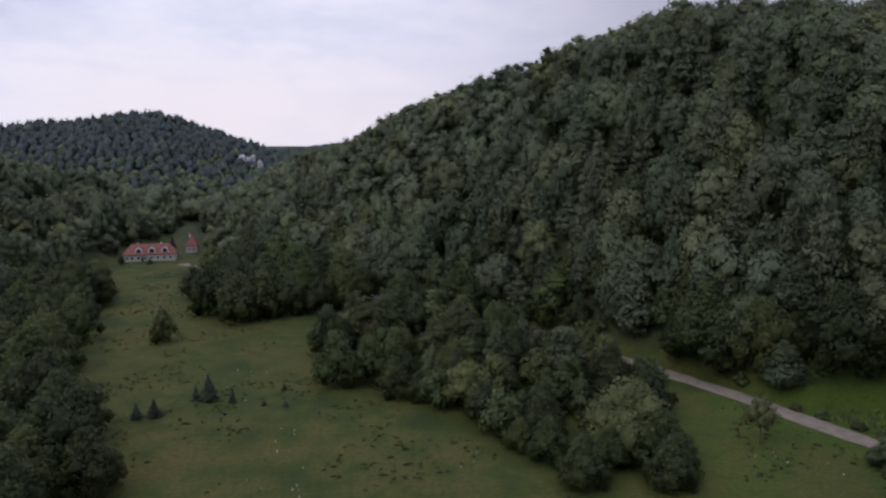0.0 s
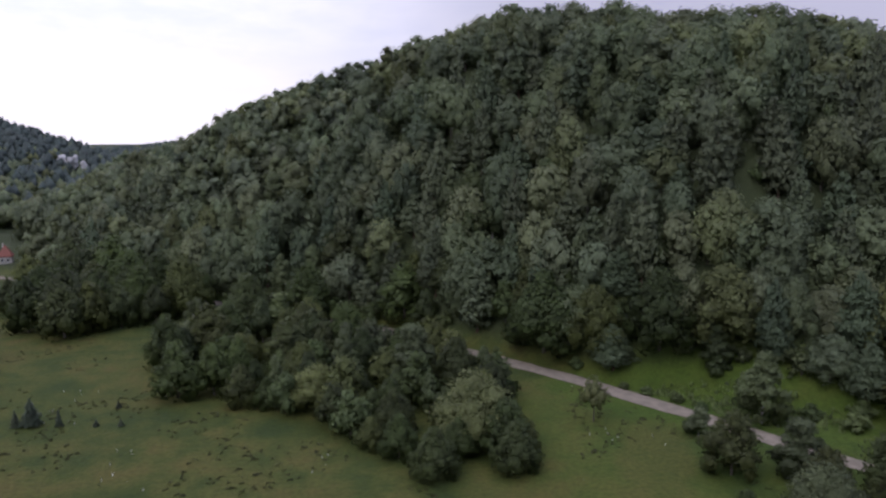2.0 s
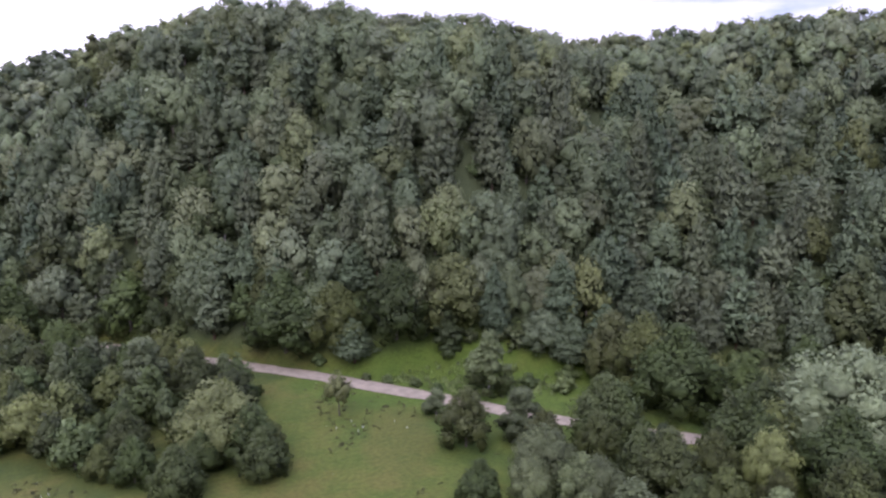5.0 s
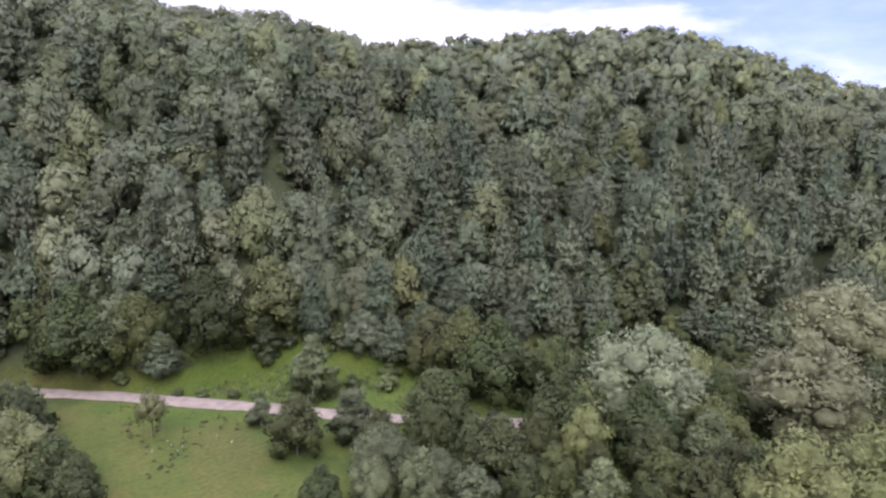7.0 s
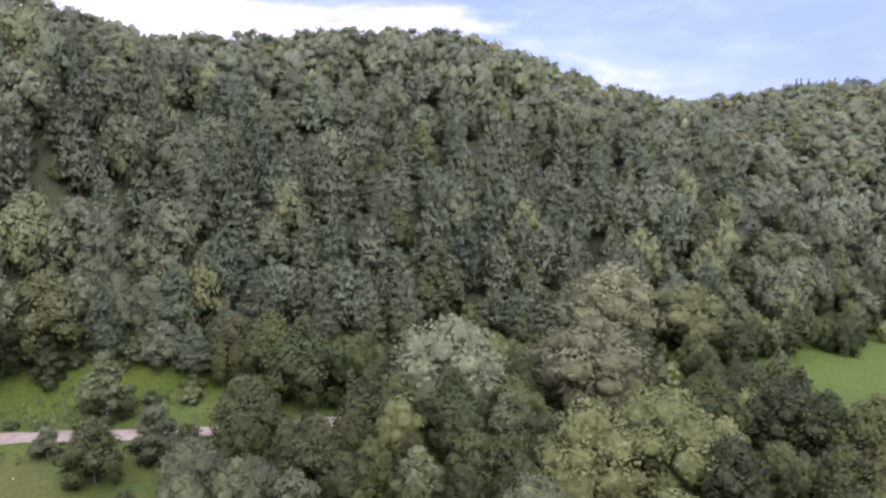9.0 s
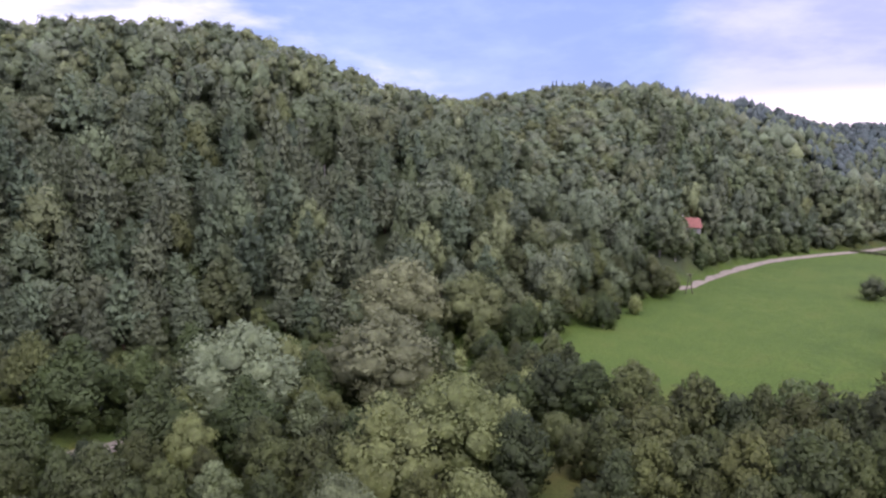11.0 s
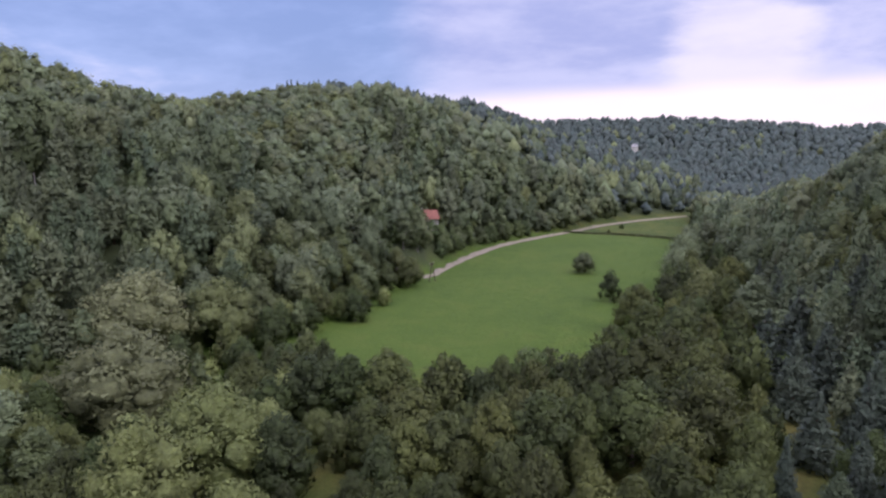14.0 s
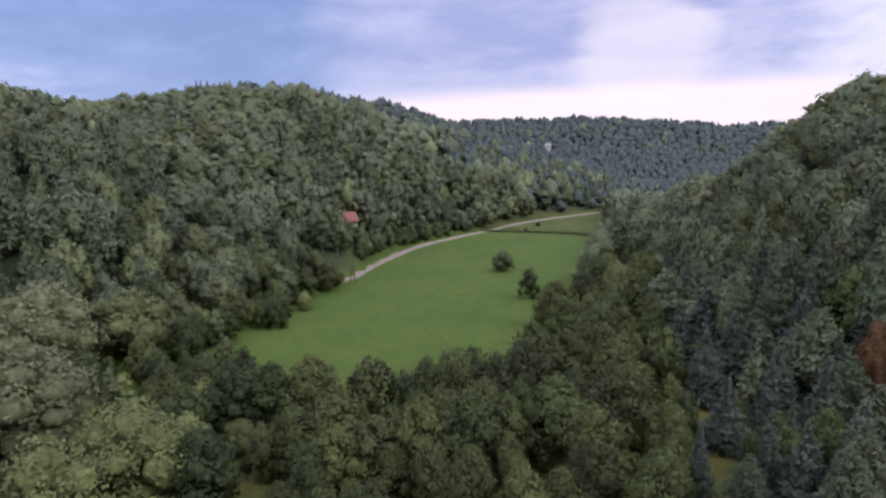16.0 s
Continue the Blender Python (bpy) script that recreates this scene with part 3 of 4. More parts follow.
def crown_geometry(kind, rng, level):
    """Crown of a tree 1 unit high fits h=14, w=12; level 0 near, 1 slope, 2 behind, 3 far."""
    n, size, puffs, sub = [(3500, 0.64, 20, 1), (1000, 0.97, 13, 0), (170, 1.55, 8, 0), (13, 2.6, 3, 0)][level]
    form, core, loose = [(0.36, 0.62, 0.48), (0.30, 0.68, 0.30), (0.26, 0.80, 0.26), (0.3, 0.95, 0.25)][level]
    if kind in "pck":
        tiers, boughs = [(9, 7), (7, 6), (5, 4), (3, 3)][level]
        made = pine_mesh(rng, 14, WIDTHS[kind], int(n * 1.05), size * 1.05, tiers + (2 if kind in "ck" else 0), boughs, kind in "ck", loose)
    elif kind == "s":
        made = crown_mesh(rng, 14, 7.5, n, size * 0.85, puffs, sub, 0.05, 0.5, 0.34, 0.95, jitter=loose, form=form, core=core)
    elif kind in "wWPv":
        made = crown_mesh(rng, 14, 12, int(n * 1.3), size * 0.86, int(puffs * 0.9), sub, 0.0, 0.10, 0.46, 1.22, 0.6, form + 0.06, 0.68)
    elif kind == "t":
        made = crown_mesh(rng, 14, 12, 600, 1.0, 12, 1, 0.36, 0.3, 0.45, 1.0, 0.8)
    elif kind == "h":
        made = crown_mesh(rng, 14, 12, int(n * 0.6), size * 1.5, puffs // 2 + 1, sub, -0.03, 0.15, 0.35)
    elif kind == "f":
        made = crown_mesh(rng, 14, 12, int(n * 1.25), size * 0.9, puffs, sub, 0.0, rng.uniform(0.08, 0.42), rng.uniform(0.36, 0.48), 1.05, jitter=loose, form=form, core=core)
    elif kind == "a":
        made = crown_mesh(rng, 14, 12, n, size, puffs, sub, 0.0, 0.40, 0.36, 0.88, form=form)
    else:
        made = crown_mesh(rng, 14, 12, n, size, puffs, sub, 0.0, rng.uniform(0.25, 0.68), rng.uniform(0.28, 0.42), jitter=loose, form=form, core=core)
    v = made[0]
    v[:, :2] *= WIDTHS.get(kind, 12.0) / 2 / np.percentile(np.hypot(v[:, 0], v[:, 1]), 96)
    v[:, 2] = np.minimum(v[:, 2] * 14 / np.percentile(v[:, 2], 99.5), 14.6)
    return made


WIDTHS = {"p": 9.0, "c": 8.0, "k": 8.0, "s": 7.5}
PROTOS = {}


def proto(kind, variant, level):
    key = (kind, variant, level)
    if key not in PROTOS:
        rng = np.random.default_rng([ord(kind), variant, level])
        root = new(NAMES[kind])
        root.empty_display_size = 0.5
        tagged(root, LABELS[kind], CATS.get(kind, "tree"))
        v, tri, quad, way = crown_geometry(kind, rng, level)
        crown = new("crown", mesh_from("crown", v, (tri, quad), LEAF[kind], True))
        point_vectors(crown.data, "outward", way)
        crown.parent = root
        mat = PINE_BARK if kind in "pk" else BIRCH_BARK if kind == "s" else BARK
        trunk = new("trunk", trunk_mesh(rng, 12.5 if kind in "pck" else 10.5, 0.20 if kind == "s" else 0.28, 0 if kind in "pck" else 3, WIDTHS.get(kind, 12.0) * 0.28, mat))
        trunk.parent = root
        PROTOS[key] = root
    return PROTOS[key]


placing = random.Random(11)
TAKEN = []


def plant(kind, x, y, h, w, level=0, variants=3, group="", label=""):
    m = Matrix.LocRotScale((x, y, ground(x, y) - 0.05), Euler((0, 0, placing.uniform(0, 6.28))), (w / WIDTHS.get(kind, 12.0), w / WIDTHS.get(kind, 12.0), h / 14.0))
    ob = copy_thing(proto(kind, placing.randrange(variants), level), m)
    tagged(ob, label, group=group)
    TAKEN.append((x, y, w))
    return ob


# Kind, place, height and width of the trees that stand apart, clump by clump.
WEST_CLUMP = [
    ('b', -23.3, 161.6, 9, 16.1), ('b', -13.3, 150.1, 10, 13.7), ('b', -10.4, 185.8, 16, 16.5), ('b', 4.8, 191.3, 17, 23.2),
    ('b', 2.2, 141.2, 10, 12.3), ('w', 4.6, 128.2, 9, 10.2), ('b', 15.0, 145.1, 11, 15.6), ('s', 24.2, 138.1, 13, 10.4),
    ('b', 32.2, 133.5, 11, 19.4), ('w', 29.7, 109.4, 12, 16.2), ('b', 33.1, 97.7, 8, 12.5), ('b', 20.5, 98.2, 8, 11.3),
    ('b', -4.5, 132.6, 6, 10.0), ('b', 17.1, 115.6, 8, 10.9), ('b', -18.1, 165.9, 13, 15.0), ('b', 12.6, 161.7, 13, 15.9),
]
TRACK_TREES = [
    ('t', 52.6, 112.8, 8.5, 5.6), ('s', 67.8, 103.7, 5, 5.8), ('s', 82.0, 106.5, 13, 8.9), ('a', 64.6, 89.6, 10, 9.5),
    ('s', 74.1, 87.1, 9, 8.2), ('s', 83.8, 124.4, 8, 7.4), ('v', 65.2, 70.9, 10, 13.4), ('b', 85.7, 76.9, 11, 16.5),
    ('y', 107.5, 98.4, 15, 11.3), ('b', 81.6, 63.5, 9, 13.3), ('b', 55.3, 73.0, 7, 9.7), ('v', 61.5, 69.5, 7, 9.0),
    ('v', 67.4, 62.6, 8, 9.7), ('b', 75.8, 52.7, 7, 9.0),
]
WILLOW_GROUP = [
    ('W', 111.9, 52.3, 18, 21.4), ('P', 167.2, 32.5, 19, 24.7), ('P', 126.5, 29.4, 18, 24.2), ('w', 170.7, 15.5, 17, 18.5),
    ('w', 86.8, 20.9, 16, 16.0), ('w', 98.5, 12.3, 16, 17.5), ('b', 94.1, 3.1, 12, 12.8), ('b', 95.0, 59.5, 13, 14.5),
    ('b', 77.3, 59.0, 11, 15.0), ('s', 78.1, 43.0, 9, 7.3), ('s', 98.7, 36.3, 11, 8.8), ('b', 84.1, 77.7, 12, 17.6),
    ('v', 67.2, 74.1, 8, 12.3), ('v', 66.7, 64.7, 8, 10.8), ('s', 66.8, 55.6, 8, 9.5), ('b', 99.5, 47.0, 13, 16.2),
    ('v', 71.1, 24.1, 12, 9.2), ('b', 121.0, 41.8, 11, 11.0), ('b', 128.5, 8.0, 11, 13.0), ('b', 136.0, 1.0, 10, 11.0), ('a', 91.0, 41.0, 10, 9.5), ('a', 86.5, 38.0, 9, 8.5), ('b', 95.0, 43.5, 9, 8.0),
]
STREAM_ROW = [
    ('b', 121.5, -2.6, 12, 12.3), ('b', 119.2, -10.2, 12, 12.1), ('a', 117.6, -17.1, 13, 14.7), ('a', 113.0, -28.6, 12, 8.8),
    ('a', 110.9, -36.8, 12, 8.3), ('a', 106.8, -41.3, 12, 10.2), ('a', 88.7, -27.7, 13, 10.3), ('a', 86.5, -34.9, 14, 15.0),
    ('a', 109.0, -55.9, 13, 12.9), ('a', 155.5, -88.9, 13, 15.9), ('a', 124.2, -81.7, 14, 15.3), ('a', 112.6, -66.5, 13, 14.8),
    ('a', 102.4, -71.9, 14, 14.2), ('a', 87.5, -50.3, 14, 15.5), ('a', 84.8, -60.9, 15, 15.0), ('a', 99.2, -18.1, 12, 12.8),
    ('a', 90.7, -21.2, 11, 12.9), ('a', 99.8, -11.1, 11, 12.8),
]
STREAM_FAR = [
    ('W', 207.0, -133.5, 13, 13), ('W', 236.0, -154.5, 13, 14.0), ('W', 268.0, -179.0, 12, 14.0), ('b', 262.7, -183.0, 11, 15.7), ('b', 286.1, -209.0, 11, 17.3),
    ('y', 170.3, -118.4, 13, 15.6), ('b', 217.4, -161.9, 12, 17.8), ('b', 199.5, -124.9, 9, 13.7), ('p', 151.9, -121.3, 14, 16.3),
    ('b', 249.7, -191.4, 12, 15.4),
]
EAST_EDGE = [
    ('y', 235.2, -45.3, 9, 14.9), ('b', 226.5, -42.5, 10, 11.0), ('b', 223.0, -27.0, 9, 9.0), ('b', 230.0, -34.0, 10, 10.0), ('y', 233.5, -40.0, 9.5, 9.0), ('b', 220.3, -33.9, 9, 13.0), ('b', 218.0, -26.5, 11, 15.5), ('b', 213.7, -17.4, 12, 16.0),
    ('b', 213.7, -9.2, 12, 15.1), ('b', 209.3, -1.0, 13, 14.8), ('b', 198.4, 3.8, 13, 13.2), ('b', 188.0, -10.1, 9, 12.7),
    ('b', 195.6, -20.0, 8, 11.5), ('b', 182.9, 13.2, 14, 16.9),
]
SOUTH_FRONT = [
    ('k', 122.9, -126.5, 16, 17.1), ('k', 98.9, -89.2, 14, 10.4), ('k', 75.2, -93.8, 15, 10.0), ('k', 60.6, -73.2, 13, 9.6),
    ('k', 80.6, -78.1, 12, 11.0), ('r', 76.5, -105.5, 13, 6.5), ('k', 62.7, -86.2, 13, 10.5), ('k', 85.3, -93.5, 14, 12.1),
    ('k', 119.2, -99.0, 14, 13.2), ('k', 132.1, -117.7, 15, 14.9), ('k', 64.8, -70.0, 8, 8.0), ('k', 103.8, -100.4, 15, 12.4),
    ('k', 95.2, -110.6, 16, 12.5),
]
WEST_LEFT = [
    ('l', -79.3, 133.2, 15, 20.1), ('l', -62.8, 112.1, 13, 17.9), ('l', -100.8, 163.8, 15, 26.2), ('l', -84.2, 149.9, 13, 15.3),
    ('l', -57.9, 93.7, 11, 14.8), ('l', -50.5, 96.0, 10, 10.0), ('l', -114.5, 208.8, 12, 22.8), ('l', -107.7, 218.9, 11, 17.5),
    ('l', -123.5, 213.0, 13, 23.6),
]
LOBE = [
    ('l', -83.4, 254.5, 12.5, 14), ('l', -70.1, 254.4, 19, 20), ('l', -56.0, 247.9, 19, 22.2), ('l', -37.8, 221.2, 17, 19.7),
    ('l', -68.3, 216.7, 15, 18.1), ('l', -55.7, 222.2, 15, 20.1), ('l', -41.3, 211.4, 15, 18.9), ('l', -29.2, 209.9, 17, 15.2),
    ('l', -78.7, 223.8, 11, 13.3),
]
MEADOW_CONIFER = [
    ('c', -45.7, 133.9, 5, 4.0), ('c', -48.2, 133.7, 3.2, 1.7), ('c', -40.6, 132.1, 3.2, 1.4), ('c', -52.9, 125.2, 3.5, 2.7),
    ('c', -55.9, 124.5, 3, 2.7), ('l', -69.9, 174.0, 9, 7.0), ('c', -118.2, 309.0, 9.5, 5.0), ('l', -131.0, 287.5, 3.5, 4.0), ('l', -119.0, 286.5, 2.5, 3.5), ('c', -32.2, 139.0, 1.5, 1.9), ('c', -34.1, 130.4, 1.5, 1.4),
    ('c', -29.8, 129.5, 1.5, 2.0),
]
MEADOW_LONE = [
    ('v', 234.0, -110.5, 8.5, 8.8), ('b', 189.0, -98.5, 10, 7.2), ('b', 325.4, -167.2, 2.5, 4.2), ('b', 339.9, -182.3, 3, 4.4),
]
HILL_FOOT = [
    ('f', 86.0, 143.5, 13.0, 10.5), ('f', 92.0, 141.5, 13.5, 11.0), ('b', 80.5, 147.0, 13.0, 11.0), ('f', 97.0, 137.0, 12.5, 10.0), ('b', 91.0, 131.5, 9.0, 8.0),
    ('b', 56.3, 148.3, 18.5, 25.6),
    ('b', 64.7, 140.5, 14.1, 18.7),
    ('b', 76.0, 132.5, 17.1, 15.9),
    ('y', 87.0, 126.9, 15.8, 18.5),
    ('y', 113.2, 111.7, 16.6, 12.0),
    ('b', 104.5, 79.4, 17.1, 21.7),
    ('b', 106.1, 88.4, 16.9, 12.6),
    ('b', 115.9, 73.7, 11.2, 13.8),
]

# Thickets between them: outline, spacing, kinds, heights.
THICKETS = {
    "trees beside the rough meadow": ([(-24, 142), (-9, 133), (6, 118), (17, 103), (30, 95), (38, 104), (42, 128), (36, 150), (20, 172), (-5, 192), (-22, 196), (-29, 175)], 6.8, "bbbbbhs", 5.5, 12),
    "trees on the valley floor": ([(60, 68), (70, 82), (84, 82), (94, 66), (108, 84), (122, 98), (150, 80), (165, 50), (192, 22), (222, -8), (228, -38), (204, -36), (186, -20), (162, -4), (140, -8), (124, -14),
                                   (112, -8), (96, -6), (80, 5), (70, 22), (60, 40)], 8.0, "bbbaaaws", 5, 11),
    "foot of the main hill": ([(47, 162), (57, 150), (65, 140), (72, 150), (60, 168), (40, 194), (14, 220), (-4, 226), (20, 196)], 6.6, "bbbfs", 8, 15),
    "stream trees": ([(96, -6), (124, -16), (119, -40), (116, -56), (128, -70), (160, -90), (192, -126), (224, -154), (212, -164), (160, -120), (120, -100), (98, -88), (80, -68), (54, -52), (62, -28), (68, -4)], 8.2, "aaaaab", 7.5, 14),
    "trees above the track": ([(246, -43), (258, -54), (290, -81), (318, -110), (337, -141), (350, -150), (340, -116), (314, -82), (284, -46), (262, -32)], 6.6, "hhfbs", 4.5, 9),
    "far stream trees": ([(240, -164), (272, -188), (326, -228), (395, -302), (375, -310), (300, -225), (215, -160)], 9.5, "bbbas", 7, 10),
    "pines below the south slope": ([(56, -60), (68, -60), (80, -74), (90, -87), (104, -92), (135, -118), (190, -150), (180, -170), (110, -150), (60, -130), (30, -100)], 7.6, "kkkpb", 9, 15),
    "trees at the western meadow edge": ([(-52, 86), (-58, 112), (-80, 148), (-98, 192), (-112, 236), (-135, 245), (-165, 200), (-125, 110), (-80, 76)], 8.4, "llll", 9, 14),
    "trees below the western spur": ([(-66, 192), (-46, 192), (-26, 204), (-16, 215), (-45, 245), (-55, 266), (-66, 254), (-73, 226)], 7.8, "llll", 11, 17),
}


def inside(x, y, ring):
    hit_in = False
    for (x1, y1), (x2, y2) in zip(ring, ring[1:] + ring[:1]):
        if (y1 > y) != (y2 > y) and x < (x2 - x1) * (y - y1) / (y2 - y1) + x1:
            hit_in = not hit_in
    return hit_in


HEROES = {
    "trees beside the rough meadow": WEST_CLUMP, "trees along the track": TRACK_TREES, "willow group": WILLOW_GROUP, "stream trees": STREAM_ROW, "far stream trees": STREAM_FAR,
    "trees edging the mown meadow": EAST_EDGE, "pines below the south slope": SOUTH_FRONT, "trees at the western meadow edge": WEST_LEFT, "trees below the western spur": LOBE,
    "conifers in the rough meadow": MEADOW_CONIFER, "lone meadow trees": MEADOW_LONE, "foot of the main hill": HILL_FOOT}
for group_name, rows in HEROES.items():
    for kind, x, y, h, w in rows:
        plant(kind, x, y, h, min(w * 1.03, h * {"w": 1.2, "W": 1.25, "P": 1.3, "c": 0.75, "k": 0.72}.get(kind, 1.0)), 0 if math.hypot(x, y) < (235 if w > 15 else 150) else 1, group=group_name)


pick = random.Random(21)
for group_name, (ring, step, kinds, h0, h1) in THICKETS.items():
    own = np.array(TAKEN)
    clear = own[:, 2] * np.where((own[:, 2] > 17) & (own[:, 0] > 80) & (own[:, 1] < 60), 0.50, 0.40)
    for gx in np.arange(min(p[0] for p in ring), max(p[0] for p in ring), step):
        for gy in np.arange(min(p[1] for p in ring), max(p[1] for p in ring), step):
            x, y = gx + pick.uniform(-0.35, 0.35) * step, gy + pick.uniform(-0.35, 0.35) * step
            if not inside(x, y, ring) or off_track(x, y) < (0.8 if 100 < x < 236 and y > -36 else 4.0) or np.any(np.hypot(own[:, 0] - x, own[:, 1] - y) < clear):
                continue
            if math.hypot(x - 268, y + 59) < 11 or min(((x - 94) / 5) ** 2 + ((y + 81) / 4) ** 2, ((x - 73) / 4) ** 2 + ((y + 71) / 4) ** 2) < 1:
                continue
            kind = pick.choice(kinds)
            h = pick.uniform(h0, h1)
            plant(kind, x, y, h, h * pick.uniform(0.75, 1.05) * {"p": 0.65, "k": 0.55, "s": 0.6, "a": 0.85}.get(kind, 1.0), 0 if math.hypot(x, y) < 112 else 1, group=group_name)

# ---- woods: the trees nearest on the slopes one by one, the rest as woodland ----
def in_clearing(x, y):
    """The grassy bay above the track, and the small bare patch below the south slope."""
    u, v = (x - 81) * 0.81 - (y - 114) * 0.58, (x - 81) * 0.58 + (y - 114) * 0.81
    return (u / 23) ** 2 + (v / 7.0) ** 2 < 1 or min(((x - 94) / 5) ** 2 + ((y + 81) / 4) ** 2, ((x - 73) / 4) ** 2 + ((y + 71) / 4) ** 2) < 1


KEEP_CLEAR = [(281.5, -62.0, 8.0), (275.5, -60.5, 9.0), (605.0, -335.0, 9.0), (596.0, -330.0, 7.0), (-124.5, 299.0, 14.0), (-114.0, 322.0, 7.0)] + [(-0.334 * r, 0.943 * r, 9.0) for r in range(344, 440, 12)] + [(-0.334 * r, 0.943 * r, 7.0) for r in range(280, 340, 8)]
ROCKS = [(-145.0, 534.0, 9.0, 3), (-138.0, 539.0, 7.5, 5), (-150.0, 530.0, 6.0, 8), (-216.0, 518.0, 5.0, 4)]
KEEP_CLEAR += [(x, y - 4, size * 0.8) for x, y, size, _ in ROCKS]


def pine_share(az, r, up):
    if 46 < az < 80 and r < 235:
        return 0.75
    if 2 < az < 46 and r < 250:
        return 0.42
    if 120 < az < 165:
        return 0.7 if up < 0.3 else 0.15
    return 0.14


taken = np.array(TAKEN)
rng = random.Random(3)
spots = []
GRID = [(100, 225, 7.5), (225, 300, 8.2), (300, 460, 8.8), (460, 700, 6.6), (700, 1150, 9.4)]
for lo, hi, step in GRID:
    for gx in np.arange(-hi, hi, step):
        for gy in np.arange(-hi, hi, step):
            row = round((gy + hi) / step)
            x, y = gx + (0.5 * (row % 2) + rng.uniform(-0.34, 0.34)) * step, gy + rng.uniform(-0.34, 0.34) * step
            r = math.hypot(x, y)
            if not lo <= r < hi:
                continue
            az = float(bearing(x, y))
            shown = -36 < az < 146
            if not shown and rng.random() < 0.93:
                continue
            spots.append((x, y, r, az, step, shown))
xs, ys = np.array([s[0] for s in spots]), np.array([s[1] for s in spots])
zs, ups = land(xs, ys)
rs_all = np.hypot(xs, ys)
nearer = land(xs * (1 - 34 / rs_all), ys * (1 - 34 / rs_all))[0]
track_gap = np.full(len(xs), 1e9)
for px, py in TRACK_LINE:
    track_gap = np.minimum(track_gap, np.hypot(xs - px, ys - py))
slopes, woodland = [], {}
for (x, y, r, az, step, shown), z, up, front, gap in zip(spots, zs, ups, nearer, track_gap):
    if up < 0.012 or up >= 1 and front > z + 2:
        continue
    if any(math.hypot(x - cx, y - cy) < cr for cx, cy, cr in KEEP_CLEAR):
        continue
    if in_clearing(x, y) or gap < (1.2 if y > 160 or 100 < x < 236 and -36 < y < 70 else 5.5):
        continue
    if r < 260 and np.any(np.hypot(taken[:, 0] - x, taken[:, 1] - y) < taken[:, 2] * 0.24):
        continue
    draw = rng.random()
    light = 0.58 if 96 < az < 109 and 250 < r < 420 else 0.80 if 90 < az < 113 and 210 < r < 420 else 0.93
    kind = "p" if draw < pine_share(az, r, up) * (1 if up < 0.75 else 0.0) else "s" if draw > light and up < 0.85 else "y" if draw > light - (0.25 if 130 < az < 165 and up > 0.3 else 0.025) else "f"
    # Farther off, most trees take the leaf colour with haze painted in.
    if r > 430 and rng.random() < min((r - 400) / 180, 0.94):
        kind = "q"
    big = (step / 8.0) ** 0.6
    h = (rng.uniform(10.0, 19.5) if up < 0.8 else rng.uniform(12.2, 14.2)) * (1.2 if kind == "p" else 1.0) * (0.82 if up > 0.9 else 1) * min(big, 1.1)
    w = {"p": rng.uniform(7.6, 11.0), "q": rng.uniform(8.5, 11.0), "s": rng.uniform(7.5, 10)}.get(kind, rng.uniform(9.0, 14.5)) * big ** 0.85
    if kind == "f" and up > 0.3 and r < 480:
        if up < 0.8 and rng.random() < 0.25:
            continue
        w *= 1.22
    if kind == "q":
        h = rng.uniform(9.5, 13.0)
    if up < 0.06:
        h *= 0.8
    slopes.append((r if shown else r + 2000, kind, x, y, z, h, w, az))
slopes.sort()
single = {"f": 280, "p": 200, "s": 60, "y": 40, "q": 0}
for r, kind, x, y, z, h, w, az in slopes:
    if single[kind] > 0 and r < 300:
        single[kind] -= 1
        plant(kind, x, y, h, w, 0 if r < 162 else 1, 4, "trees on the wooded slopes", {"s": "light green birch in the hillside wood", "y": "yellow-green tree in the hillside wood"}.get(kind, ""))
    else:
        r %= 2000
        hill = "main" if -22 < az < 84 and r < 420 else "east" if 70 < az < 128 else "south" if 120 < az else "west"
        woodland.setdefault((hill, kind), []).append((x, y, z, h, w, 2 if r < 430 and -36 < az < 146 else 3))

crest = random.Random(14)
for i in range(10):
    az, r = 90.4 + i * 0.42 + crest.uniform(-0.12, 0.12), crest.uniform(418, 436)
    h = crest.uniform(10, 13.5)
    plant("c", r * math.sin(radians(az)), r * math.cos(radians(az)), h, h * 0.42, 1, 3, "spruces on the ridge", "dark spruce standing over the woods on the ridge")
hedge = random.Random(8)
for i in range(160):
    az = hedge.uniform(6, 100)
    tab = TABLES["main"]
    r = float(np.interp(az, tab[:, 0], tab[:, 1])) + hedge.uniform(-5, 5) + (9 if 24 < az < 46 else 0)
    x, y = r * math.sin(radians(az)), r * math.cos(radians(az))
    if off_track(x, y) < 4.2 or in_clearing(x, y) and hedge.random() < 0.85:
        continue
    h = hedge.uniform(2.2, 5.5)
    plant("h", x, y, h, h * hedge.uniform(0.9, 1.4), 1, 3, "shrubs at the foot of the hill")
for i in range(130):
    az = hedge.uniform(4, 92)
    r = float(np.interp(az, tab[:, 0], tab[:, 1])) + hedge.uniform(6, 55)
    x, y = r * math.sin(radians(az)), r * math.cos(radians(az))
    if off_track(x, y) > 5 and not in_clearing(x, y):
        h = hedge.uniform(3.0, 6.5)
        plant("h", x, y, h, h * hedge.uniform(0.9, 1.3), 2, 3, "undergrowth on the wooded slopes", "dark green undergrowth between trees on the slope")
